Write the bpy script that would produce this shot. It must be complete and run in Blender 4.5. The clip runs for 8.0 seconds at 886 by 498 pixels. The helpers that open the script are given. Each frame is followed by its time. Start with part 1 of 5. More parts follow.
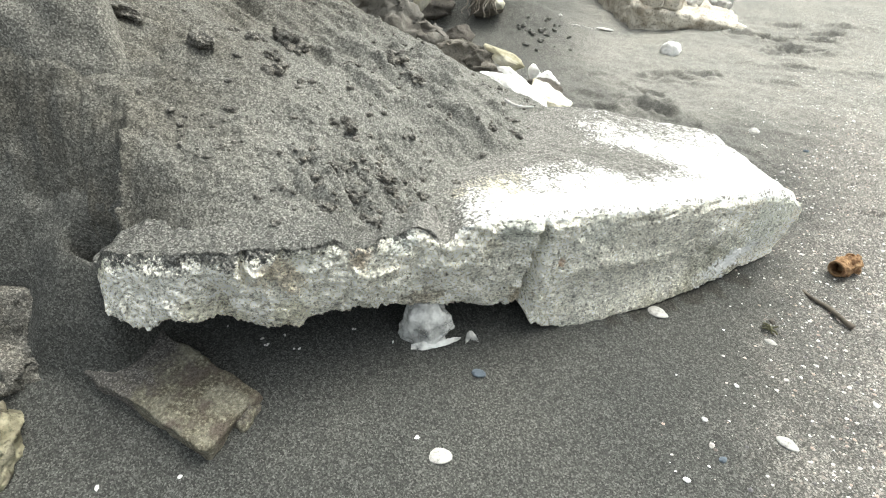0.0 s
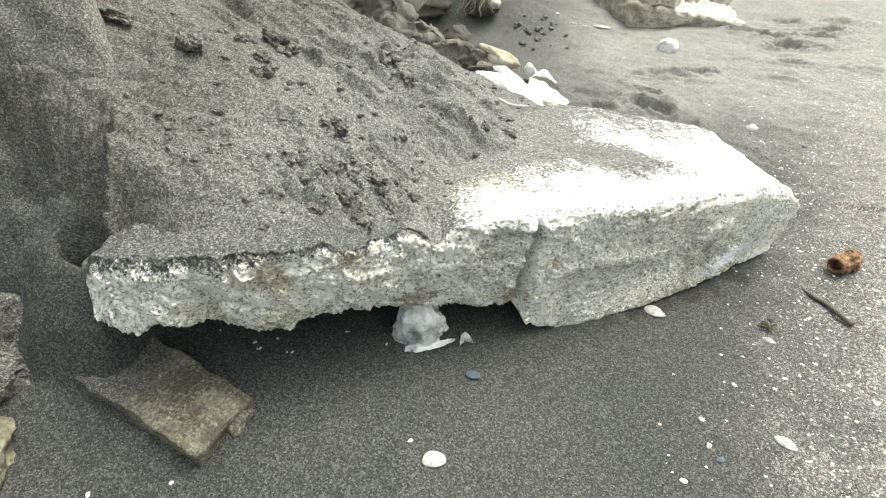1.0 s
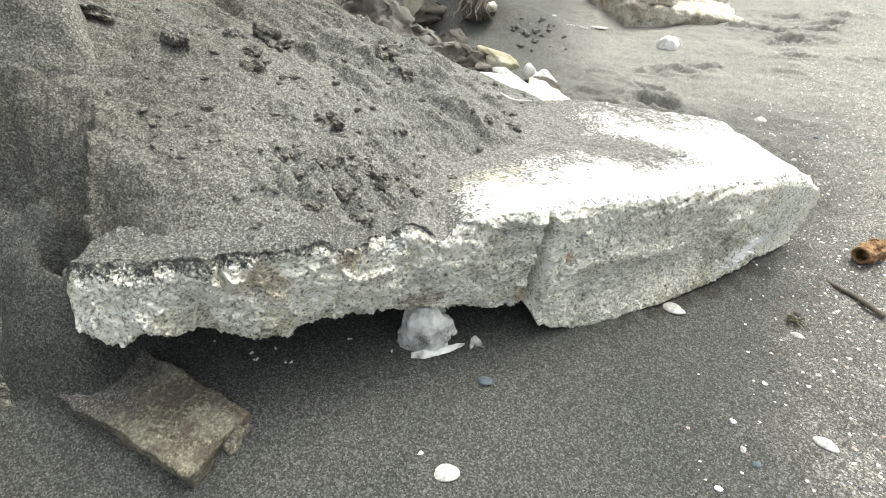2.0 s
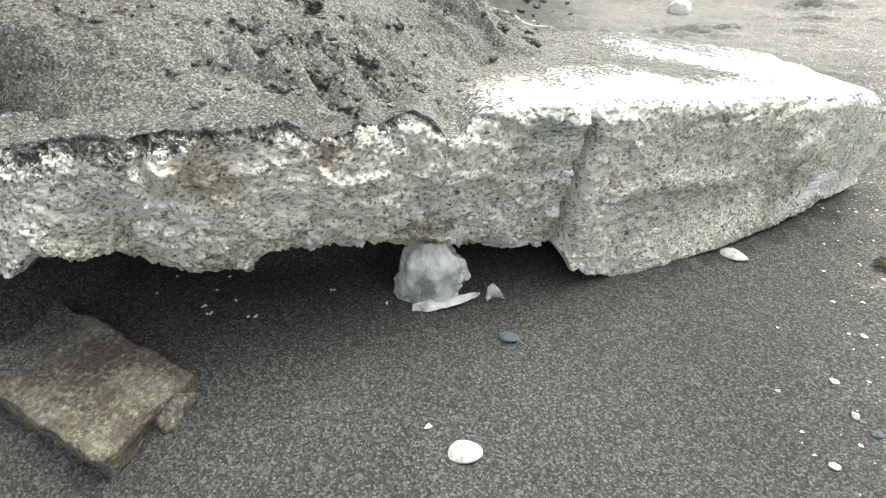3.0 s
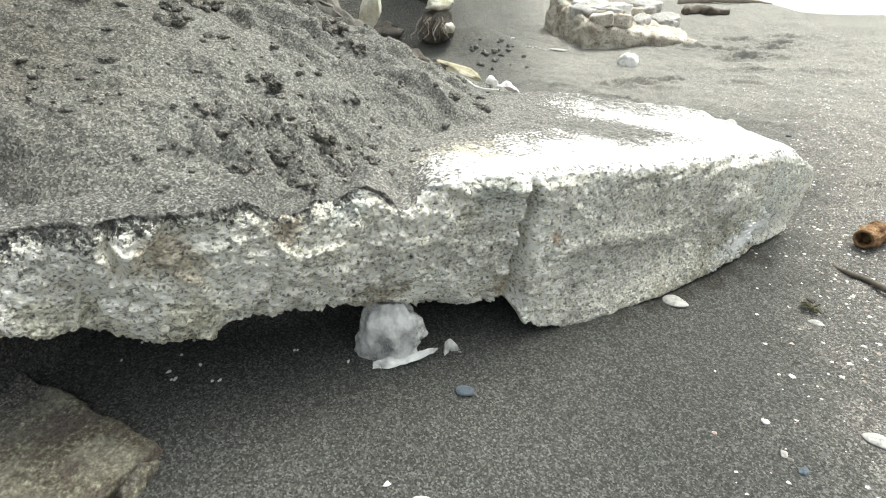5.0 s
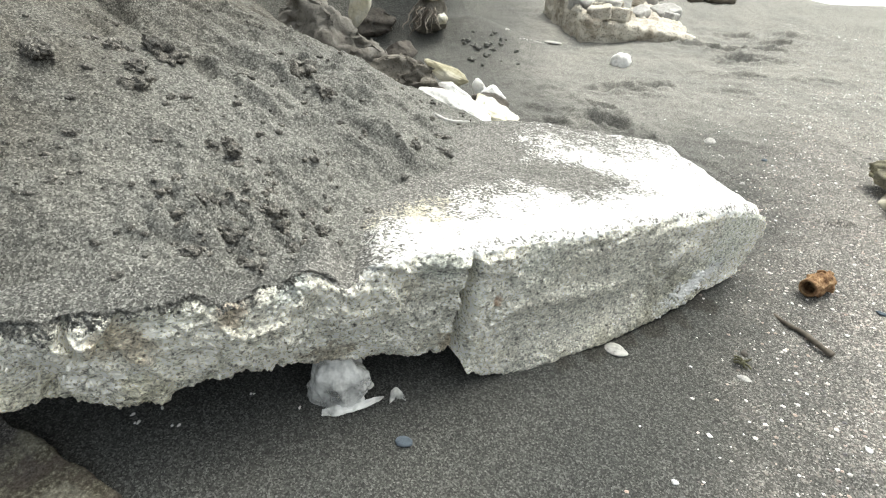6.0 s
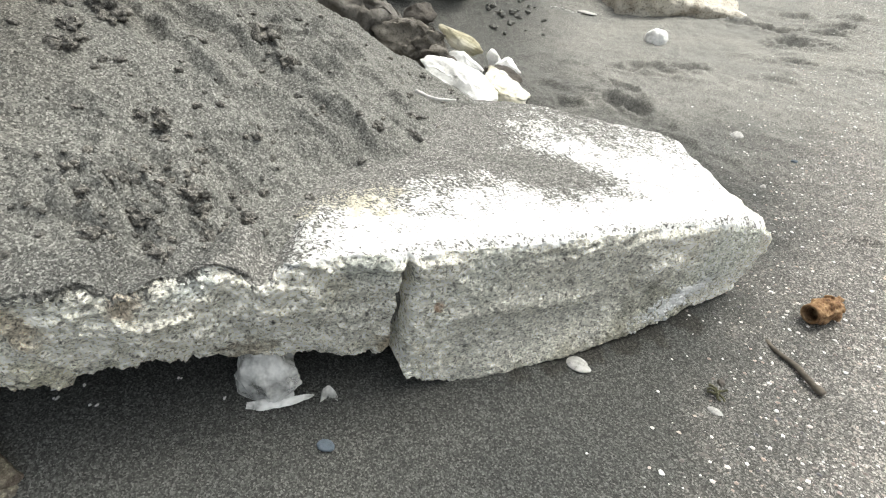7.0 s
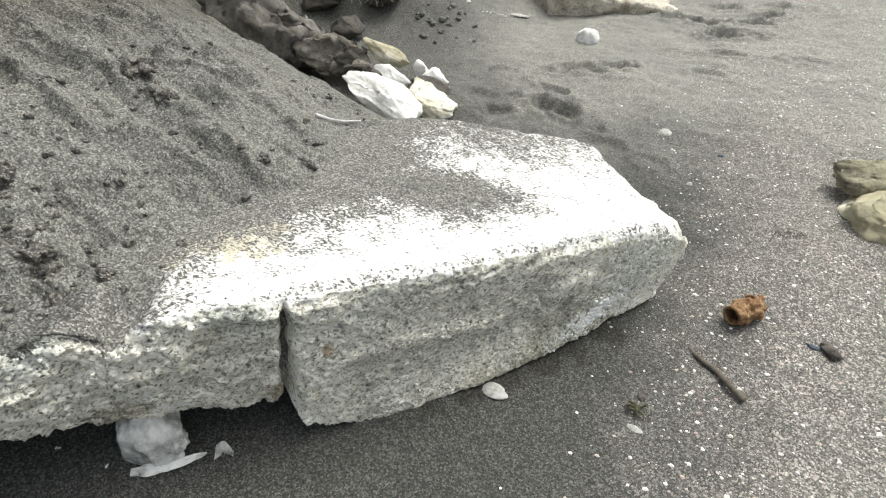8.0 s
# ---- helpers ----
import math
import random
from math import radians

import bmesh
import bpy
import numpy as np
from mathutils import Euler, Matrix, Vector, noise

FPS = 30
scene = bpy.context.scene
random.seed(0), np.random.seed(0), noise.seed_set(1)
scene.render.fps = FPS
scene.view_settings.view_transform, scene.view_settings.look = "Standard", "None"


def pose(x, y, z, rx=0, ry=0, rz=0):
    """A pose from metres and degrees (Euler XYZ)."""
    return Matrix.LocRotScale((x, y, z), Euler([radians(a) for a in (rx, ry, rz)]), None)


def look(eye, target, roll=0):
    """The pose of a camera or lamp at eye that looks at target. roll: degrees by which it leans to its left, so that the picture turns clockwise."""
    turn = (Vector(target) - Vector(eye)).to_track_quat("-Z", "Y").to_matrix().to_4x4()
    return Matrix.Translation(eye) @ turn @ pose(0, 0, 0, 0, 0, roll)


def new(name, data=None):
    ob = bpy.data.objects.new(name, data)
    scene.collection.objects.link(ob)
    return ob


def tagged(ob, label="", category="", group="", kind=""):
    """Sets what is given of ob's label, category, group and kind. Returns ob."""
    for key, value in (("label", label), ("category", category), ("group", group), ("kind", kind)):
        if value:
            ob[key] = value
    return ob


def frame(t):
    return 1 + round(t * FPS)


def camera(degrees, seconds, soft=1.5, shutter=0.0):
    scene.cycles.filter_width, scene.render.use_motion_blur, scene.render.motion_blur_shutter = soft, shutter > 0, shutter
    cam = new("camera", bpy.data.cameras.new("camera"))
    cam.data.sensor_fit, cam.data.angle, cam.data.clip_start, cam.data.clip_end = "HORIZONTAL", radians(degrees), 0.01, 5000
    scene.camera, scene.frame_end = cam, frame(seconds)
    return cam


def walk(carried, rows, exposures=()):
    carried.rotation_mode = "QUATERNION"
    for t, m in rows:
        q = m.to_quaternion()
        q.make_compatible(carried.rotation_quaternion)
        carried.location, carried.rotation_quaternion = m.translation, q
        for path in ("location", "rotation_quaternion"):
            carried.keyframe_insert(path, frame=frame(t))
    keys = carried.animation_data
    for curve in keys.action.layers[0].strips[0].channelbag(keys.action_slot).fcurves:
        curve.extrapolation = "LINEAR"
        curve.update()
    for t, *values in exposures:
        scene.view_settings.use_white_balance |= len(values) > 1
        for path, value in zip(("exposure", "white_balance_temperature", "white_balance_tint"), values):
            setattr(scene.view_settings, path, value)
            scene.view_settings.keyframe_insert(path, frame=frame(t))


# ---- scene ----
cam = camera(80.3, 8.0, 1.15)
PATH = [
    (0, (0.439, 0.263, 1.098), (0.137, 1.776, -0.175), 1.9),
    (0.5, (0.45, 0.273, 1.096), (0.147, 1.784, -0.178), 1.7),
    (1, (0.461, 0.277, 1.093), (0.149, 1.789, -0.179), 1.0),
    (2.3, (0.423, 0.341, 0.941), (0.111, 1.891, -0.283), -1.5),
    (2.5, (0.405, 0.367, 0.873), (0.11, 1.92, -0.352), -1.5),
    (3, (0.386, 0.414, 0.715), (0.088, 1.993, -0.477), -0.9),
    (3.5, (0.388, 0.441, 0.609), (0.084, 2.092, -0.479), -0.5),
    (4, (0.409, 0.447, 0.611), (0.158, 2.141, -0.422), -0.1),
    (4.2, (0.414, 0.442, 0.636), (0.186, 2.147, -0.385), -0.2),
    (5.3, (0.44, 0.389, 0.873), (0.233, 2.021, -0.266), -0.6),
    (5.5, (0.475, 0.391, 0.941), (0.262, 1.99, -0.241), 0.1),
    (6, (0.524, 0.476, 0.994), (0.317, 2.057, -0.213), 1.7),
    (6.5, (0.566, 0.611, 0.975), (0.369, 2.137, -0.303), 3.4),
    (7, (0.682, 0.626, 0.994), (0.362, 2.099, -0.321), 3.4),
    (7.5, (0.777, 0.616, 1.026), (0.358, 2.059, -0.295), 1.9),
    (8, (0.831, 0.739, 1.006), (0.591, 2.237, -0.297), 1.1),
]
# The clip's camera closes a little as the bleached slab fills its picture.
EXPOSURES = [(0.0, 1.11, 6550, 3), (3.0, 1.16, 6550, 3), (3.5, 1.17, 6550, 3), (4.0, 1.06, 6550, 3), (5.5, 1.00, 6550, 3), (6.5, 0.80, 6540, 5), (7.5, 0.76, 6540, 6), (8.0, 0.57, 6540, 6)]
walk(cam, [(t, look(eye, target, roll)) for t, eye, target, roll in PATH], EXPOSURES)

# ---- world, sun, exposure ----
sky_world = bpy.data.worlds.new("overcast_sky")
scene.world = sky_world
sky_world.use_nodes = True
wn = sky_world.node_tree
wn.nodes.clear()
sky = wn.nodes.new("ShaderNodeTexSky")
sky.sky_type = "NISHITA"
sky.sun_disc = False
sky.sun_elevation = radians(62)
sky.sun_rotation = radians(33)
sky.air_density, sky.dust_density, sky.ozone_density = 1.0, 8.0, 1.0
sky_bg = wn.nodes.new("ShaderNodeBackground")
sky_bg.inputs["Strength"].default_value = 0.15
sky_out = wn.nodes.new("ShaderNodeOutputWorld")
cloud = wn.nodes.new("ShaderNodeHueSaturation")
cloud.inputs["Saturation"].default_value = 0.35
wn.links.new(sky.outputs[0], cloud.inputs["Color"])
wn.links.new(cloud.outputs[0], sky_bg.inputs["Color"])
wn.links.new(sky_bg.outputs[0], sky_out.inputs["Surface"])

sun = new("sun", bpy.data.lights.new("sun", "SUN"))
sun.data.energy = 0.6
sun.data.angle = radians(24)
sun.data.color = (1.0, 0.98, 0.94)
sun.matrix_world = look((2.9, 5.0, 8.0), (0.6, 1.4, 0.0))


# ---- noise on arrays ----
def lattice(ix, iy, iz, seed):
    h = (ix.astype(np.int64) * 374761393 + iy.astype(np.int64) * 668265263 + iz.astype(np.int64) * 2147483647 + seed * 144665) & 0xFFFFFFFF
    h = ((h ^ (h >> 13)) * 1274126177) & 0xFFFFFFFF
    h = ((h ^ (h >> 16)) * 2246822519) & 0xFFFFFFFF
    return ((h ^ (h >> 15)) & 0xFFFF) / 32767.5 - 1.0


def vnoise(x, y, z=0.0, seed=0):
    """Smooth value noise, -1 to 1."""
    x, y, z = np.broadcast_arrays(np.asarray(x, float), np.asarray(y, float), np.asarray(z, float))
    x0, y0, z0 = np.floor(x), np.floor(y), np.floor(z)
    u, v, w = [(a - b) ** 2 * (3 - 2 * (a - b)) for a, b in ((x, x0), (y, y0), (z, z0))]
    total = 0.0
    for dx in (0, 1):
        for dy in (0, 1):
            for dz in (0, 1):
                total = total + lattice(x0 + dx, y0 + dy, z0 + dz, seed) * (u if dx else 1 - u) * (v if dy else 1 - v) * (w if dz else 1 - w)
    return total


def fbm(x, y, z=0.0, octaves=4, seed=0, gain=0.5):
    total, amp = 0.0, 1.0
    for k in range(octaves):
        total = total + amp * vnoise(np.asarray(x) * 2.03**k + 3.7 * k, np.asarray(y) * 2.03**k - 1.3 * k, np.asarray(z) * 2.03**k + 7.1 * k, seed + 17 * k)
        amp *= gain
    return total


def cells2(x, y, seed=0):
    """Broken pieces: a chance height for each cell, eased to nothing at its border."""
    x0, y0 = np.floor(x), np.floor(y)
    best, second, value = np.full(np.shape(x), 9.0), np.full(np.shape(x), 9.0), np.zeros(np.shape(x))
    for dx in (-1, 0, 1):
        for dy in (-1, 0, 1):
            cx, cy = x0 + dx, y0 + dy
            px = cx + 0.5 + 0.45 * lattice(cx, cy, 0 * cx, seed)
            py = cy + 0.5 + 0.45 * lattice(cx, cy, 0 * cx + 1, seed)
            d = np.hypot(px - x, py - y)
            closer = d < best
            second = np.where(closer, best, np.minimum(second, d))
            value = np.where(closer, lattice(cx, cy, 0 * cx + 2, seed), value)
            best = np.where(closer, d, best)
    return value * np.clip((second - best) / 0.14, 0, 1)


def smooth(a, b, x):
    t = np.clip((np.asarray(x, float) - a) / (np.asarray(b, float) - a), 0, 1)
    return t * t * (3 - 2 * t)


# ---- materials ----
class Nodes:
    """A node material, with short calls for the nodes that the surfaces share."""

    def __init__(self, name, roughness=0.9, metallic=0.0):
        self.mat = bpy.data.materials.new(name)
        self.mat.use_nodes = True
        self.tree = self.mat.node_tree
        self.bsdf = self.tree.nodes["Principled BSDF"]
        self.bsdf.inputs["Roughness"].default_value = roughness
        self.bsdf.inputs["Metallic"].default_value = metallic
        self.bsdf.inputs["Specular IOR Level"].default_value = 0.25
        self.coord = self.tree.nodes.new("ShaderNodeTexCoord").outputs["Object"]

    def link(self, a, b):
        self.tree.links.new(a, b)

    def scaled(self, sx, sy, sz, turn=0.0):
        m = self.tree.nodes.new("ShaderNodeMapping")
        m.inputs["Scale"].default_value = (sx, sy, sz)
        m.inputs["Rotation"].default_value = (0, 0, radians(turn))
        self.link(self.coord, m.inputs["Vector"])
        return m.outputs[0]

    def noise(self, scale, detail=4.0, rough=0.55, vector=None, distortion=0.0):
        n = self.tree.nodes.new("ShaderNodeTexNoise")
        n.inputs["Scale"].default_value, n.inputs["Detail"].default_value = scale, detail
        n.inputs["Roughness"].default_value, n.inputs["Distortion"].default_value = rough, distortion
        self.link(vector or self.coord, n.inputs["Vector"])
        return n.outputs["Fac"]

    def cells(self, scale, out="Color", vector=None, feature="F1"):
        n = self.tree.nodes.new("ShaderNodeTexVoronoi")
        n.feature = feature
        n.inputs["Scale"].default_value = scale
        self.link(vector or self.coord, n.inputs["Vector"])
        return n.outputs[out]

    def gray(self, colour):
        n = self.tree.nodes.new("ShaderNodeSeparateColor")
        self.link(colour, n.inputs[0])
        return n.outputs[0]

    def ramp(self, fac, *stops, smoothly=False):
        n = self.tree.nodes.new("ShaderNodeValToRGB")
        n.color_ramp.interpolation = "EASE" if smoothly else "LINEAR"
        while len(n.color_ramp.elements) < len(stops):
            n.color_ramp.elements.new(0.5)
        for e, (at, c) in zip(n.color_ramp.elements, stops):
            e.position = at
            e.color = (c, c, c, 1) if isinstance(c, (int, float)) else (*c, 1)
        self.link(fac, n.inputs["Fac"])
        return n.outputs["Color"]

    def mix(self, fac, a, b, kind="MIX"):
        n = self.tree.nodes.new("ShaderNodeMix")
        n.data_type, n.blend_type = "RGBA", kind
        for value, socket in ((fac, n.inputs[0]), (a, n.inputs[6]), (b, n.inputs[7])):
            if isinstance(value, (int, float)):
                socket.default_value = value if socket == n.inputs[0] else (value, value, value, 1)
            elif isinstance(value, tuple):
                socket.default_value = (*value, 1)
            else:
                self.link(value, socket)
        return n.outputs[2]

    def math(self, op, a, b):
        n = self.tree.nodes.new("ShaderNodeMath")
        n.operation = op
        for value, socket in ((a, n.inputs[0]), (b, n.inputs[1])):
            if isinstance(value, (int, float)):
                socket.default_value = value
            else:
                self.link(value, socket)
        return n.outputs[0]

    def axis(self, k):
        n = self.tree.nodes.new("ShaderNodeSeparateXYZ")
        self.link(self.coord, n.inputs[0])
        return n.outputs[k]

    def island(self):
        return self.tree.nodes.new("ShaderNodeNewGeometry").outputs["Random Per Island"]

    def spot(self, centre, radius, ragged=0.35, scale=22.0):
        """A ragged spot of its own shape round a place: 1 inside, 0 outside."""
        n = self.tree.nodes.new("ShaderNodeVectorMath")
        n.operation = "DISTANCE"
        self.link(self.coord, n.inputs[0])
        n.inputs[1].default_value = centre
        d = self.math("DIVIDE", n.outputs["Value"], radius)
        d = self.math("ADD", d, self.math("MULTIPLY", self.math("SUBTRACT", self.noise(scale, 4.0, 0.6), 0.5), ragged * 4))
        return self.gray(self.ramp(d, (0.55, 1.0), (1.0, 0.0), smoothly=True))

    def attribute(self, name):
        n = self.tree.nodes.new("ShaderNodeAttribute")
        n.attribute_name = name
        return n.outputs["Fac"]

    def colour(self, socket):
        self.link(socket, self.bsdf.inputs["Base Color"])
        return self

    def bump(self, *layers):
        before = None
        for height, distance, strength in layers:
            b = self.tree.nodes.new("ShaderNodeBump")
            b.inputs["Distance"].default_value, b.inputs["Strength"].default_value = distance, strength
            self.link(height, b.inputs["Height"])
            if before:
                self.link(before, b.inputs["Normal"])
            before = b.outputs[0]
        self.link(before, self.bsdf.inputs["Normal"])
        return self


def sand_look(m, base, spread):
    """Coarse black-and-white beach sand: single grains, with drifts of finer and paler sand."""
    r, g, b = base
    grain = m.gray(m.cells(335))
    fine = m.gray(m.cells(640))
    dark = m.ramp(grain, (0.0, tuple(0.42 * c for c in base)), (0.40, tuple(0.78 * c for c in base)), (0.72, tuple(1.25 * c for c in base)), (0.93, tuple(0.90 * spread * c for c in base)), (1.0, tuple(1.1 * spread * c for c in base)))
    dust = m.ramp(fine, (0.0, 0.74), (0.6, 1.0), (1.0, 1.3))
    return m.mix(1.0, dark, dust, "MULTIPLY"), grain


def make_sand():
    m = Nodes("black_beach_sand", 0.85)
    fine, grain = sand_look(m, (0.063, 0.064, 0.060), 2.1)
    grit, _ = sand_look(m, (0.160, 0.153, 0.142), 2.7)
    shell = m.ramp(m.gray(m.cells(150)), (0.0, 0.0), (0.93, 0.0), (0.95, 1.0))
    grit = m.mix(m.math("MULTIPLY", m.gray(shell), 0.40), grit, (0.62, 0.55, 0.50))
    # The coarse shell grit lies on the open beach, in a band with a loose edge.
    edge = m.math("SUBTRACT", m.axis(0), m.math("MULTIPLY", m.axis(1), 0.28))
    edge = m.math("ADD", edge, m.math("MULTIPLY", m.math("SUBTRACT", m.noise(5.0, 5.0, 0.65), 0.5), 0.7))
    band = m.gray(m.ramp(m.math("MULTIPLY", edge, 0.5), (0.30, 0.0), (0.60, 1.0), smoothly=True))
    colour = m.mix(band, fine, grit)
    # paler sand farther up the beach, fainter towards the landward side
    far = m.math("ADD", m.math("MULTIPLY", m.axis(1), 0.20), m.math("MULTIPLY", m.math("SUBTRACT", m.noise(2.4, 5.0, 0.6), 0.5), 0.35))
    far_sand, _ = sand_look(m, (0.245, 0.240, 0.220), 1.8)
    open_beach = m.gray(m.ramp(m.axis(0), (0.30, 0.25), (0.85, 1.0), smoothly=True))
    colour = m.mix(m.math("MULTIPLY", m.gray(m.ramp(far, (0.42, 0.0), (0.70, 0.9), smoothly=True)), open_beach), colour, far_sand)
    # darker, browner spots in a row along the foot of the slab
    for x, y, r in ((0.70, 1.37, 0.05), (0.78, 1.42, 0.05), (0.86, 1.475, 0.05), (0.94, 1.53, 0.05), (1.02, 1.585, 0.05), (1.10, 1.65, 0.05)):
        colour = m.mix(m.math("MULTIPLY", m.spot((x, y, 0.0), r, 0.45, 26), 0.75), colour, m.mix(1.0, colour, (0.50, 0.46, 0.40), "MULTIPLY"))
    loose, _ = sand_look(m, (0.150, 0.147, 0.133), 2.0)
    bank = m.math("MULTIPLY", m.gray(m.ramp(m.math("ADD", m.axis(0), 1.0), (0.50, 1.0), (0.64, 0.0), smoothly=True)), m.gray(m.ramp(m.math("MULTIPLY", m.axis(1), 0.5), (0.45, 0.0), (0.56, 1.0), smoothly=True)))
    colour = m.mix(bank, colour, loose)
    tone = m.ramp(m.noise(3.2, 5.0, 0.6), (0.25, (0.84, 0.85, 0.85)), (0.75, (1.14, 1.13, 1.10)))
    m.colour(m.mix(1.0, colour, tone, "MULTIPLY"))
    return m.bump((m.noise(38, 4.0, 0.6), 0.010, 0.35), (grain, 0.004, 0.55)).mat


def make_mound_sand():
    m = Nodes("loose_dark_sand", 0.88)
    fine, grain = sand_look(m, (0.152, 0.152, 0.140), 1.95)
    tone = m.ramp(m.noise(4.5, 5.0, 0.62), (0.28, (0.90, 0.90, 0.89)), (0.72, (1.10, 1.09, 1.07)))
    # Shade of the heap's landward side, painted in as darker, browner sand.
    landward_shade = m.math("MULTIPLY", m.gray(m.ramp(m.math("ADD", m.axis(0), 1.0), (0.58, 1.0), (0.98, 0.0), smoothly=True)), m.gray(m.ramp(m.noise(9, 5.0, 0.65), (0.36, 0.55), (0.58, 1.0), smoothly=True)))
    fine = m.mix(landward_shade, fine, m.mix(1.0, fine, (0.62, 0.597, 0.565), "MULTIPLY"))
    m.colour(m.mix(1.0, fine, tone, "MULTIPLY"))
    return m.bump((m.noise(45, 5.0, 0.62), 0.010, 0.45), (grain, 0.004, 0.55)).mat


def make_shaded_sand():
    # Heap sand a tone darker: the shade on clods put into the colour.
    m = Nodes("shaded_clotted_sand", 0.8)
    fine, grain = sand_look(m, (0.128, 0.126, 0.116), 2.2)
    tone = m.ramp(m.noise(22, 4.0, 0.6), (0.3, 0.7), (0.7, (1.2, 1.15, 1.08)))
    m.colour(m.mix(1.0, fine, tone, "MULTIPLY"))
    return m.bump((m.noise(70, 4.0, 0.6), 0.008, 0.6), (grain, 0.004, 0.5)).mat


def make_concrete():
    m = Nodes("weathered_concrete", 0.9)
    tone = m.ramp(m.noise(5.5, 6.0, 0.62, distortion=0.5), (0.28, (0.80, 0.77, 0.67)), (0.45, (0.92, 0.895, 0.79)), (0.60, (0.96, 0.935, 0.83)), (0.78, (0.88, 0.86, 0.76)))
    green = m.ramp(m.noise(4.7, 5.0, 0.65), (0.52, 0.0), (0.70, 0.30), smoothly=True)
    tone = m.mix(m.gray(green), tone, (0.66, 0.69, 0.61))
    ochre = m.ramp(m.noise(7.5, 5.0, 0.6), (0.56, 0.0), (0.72, 0.5), smoothly=True)
    tone = m.mix(m.gray(ochre), tone, (0.68, 0.62, 0.46))
    # tinted spots: pale, rusty, mossy and greenish stains, and yellow along the broken foot
    for place, radius, ragged, scale, amount, tint in (
        ((-0.22, 0.87, 0.36), 0.20, 0.5, 9, 0.55, (0.90, 0.88, 0.80)), ((-0.010, 0.925, 0.385), 0.062, 0.30, 22, 0.75, (0.60, 0.52, 0.39)),
        ((-0.30, 0.88, 0.27), 0.05, 0.3, 22, 0.3, (0.44, 0.44, 0.42)), ((0.12, 1.02, 0.405), 0.040, 0.45, 40, 0.6, (0.36, 0.27, 0.18)),
        ((0.445, 1.235, 0.145), 0.045, 0.35, 40, 0.75, (0.31, 0.24, 0.14)), ((0.542, 1.285, 0.250), 0.020, 0.3, 60, 0.8, (0.36, 0.20, 0.10)),
        # Second one here: shade below the set-in stone, painted as dark olive.
        ((0.365, 1.19, 0.30), 0.014, 0.3, 60, 0.7, (0.34, 0.20, 0.10)), ((0.985, 1.60, 0.135), 0.030, 0.5, 50, 0.6, (0.19, 0.19, 0.13)),
        ((-0.41, 0.92, 0.40), 0.07, 0.4, 50, 0.6, (0.36, 0.37, 0.24)), ((0.02, 0.91, 0.25), 0.11, 0.5, 20, 0.55, (0.58, 0.54, 0.38)),
        ((-0.16, 0.87, 0.27), 0.10, 0.5, 20, 0.5, (0.66, 0.62, 0.46)), ((0.23, 1.10, 0.20), 0.07, 0.5, 30, 0.7, (0.30, 0.25, 0.17)),
        ((0.20, 1.08, 0.41), 0.055, 0.45, 20, 0.6, (0.76, 0.80, 0.76)), ((0.43, 1.24, 0.37), 0.06, 0.5, 25, 0.5, (0.50, 0.54, 0.49)),
        ((0.39, 1.20, 0.27), 0.10, 0.6, 14, 0.4, (0.56, 0.54, 0.47)), ((0.62, 1.37, 0.31), 0.10, 0.6, 14, 0.35, (0.58, 0.61, 0.55)),
        ((1.17, 1.77, 0.20), 0.13, 0.5, 12, 0.40, (0.64, 0.69, 0.61)), ((0.80, 1.45, 0.06), 0.36, 0.4, 8, 0.60, (0.60, 0.58, 0.50)),
        # darker olive-brown spots round the barnacles and along the seaward foot
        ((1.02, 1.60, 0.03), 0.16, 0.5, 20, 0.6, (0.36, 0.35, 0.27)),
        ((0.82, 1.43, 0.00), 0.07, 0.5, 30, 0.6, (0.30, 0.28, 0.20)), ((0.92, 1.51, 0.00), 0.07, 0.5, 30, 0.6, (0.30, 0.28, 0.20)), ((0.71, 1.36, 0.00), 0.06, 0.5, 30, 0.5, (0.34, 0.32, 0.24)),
    ):
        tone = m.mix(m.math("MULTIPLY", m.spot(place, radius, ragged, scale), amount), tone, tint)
    # the aggregate: pale and dark crumbs, pits, and a scaly skin in places
    broad = m.ramp(m.noise(17, 5.0, 0.65), (0.30, 0.80), (0.50, 1.0), (0.70, 1.10))
    tone = m.mix(1.0, tone, broad, "MULTIPLY")
    patches = m.ramp(m.noise(58, 5.0, 0.72, None, 0.4), (0.36, 0.60), (0.43, 0.95), (0.56, 1.03), (0.64, 1.22))
    tone = m.mix(0.9, tone, patches, "MULTIPLY")
    scaly = m.gray(m.ramp(m.noise(5.5, 4.0, 0.6), (0.44, 0.0), (0.58, 0.8), smoothly=True))
    flakes = m.ramp(m.noise(75, 4.0, 0.7, m.scaled(0.6, 0.6, 1.7), 0.6), (0.36, 0.55), (0.43, 0.98), (0.58, 1.04), (0.65, 1.25))
    tone = m.mix(scaly, tone, flakes, "MULTIPLY")
    dabs = m.ramp(m.noise(185, 3.0, 0.65, m.scaled(0.75, 0.75, 1.3), 0.4), (0.385, 0.40), (0.44, 0.99), (0.56, 1.08), (0.62, 1.60))
    tone = m.mix(0.9, tone, dabs, "MULTIPLY")
    pores = m.ramp(m.noise(120, 3.0, 0.6), (0.34, 0.26), (0.385, 1.0))
    tone = m.mix(0.85, tone, pores, "MULTIPLY")
    rough = m.gray(m.cells(210))
    tone = m.mix(0.7, tone, m.ramp(rough, (0.0, 0.60), (0.16, 0.98), (0.5, 1.12), (0.85, 1.25), (1.0, 1.6)), "MULTIPLY")
    # grains of sand cling below the landward edge
    cover = m.attribute("grit_cover")
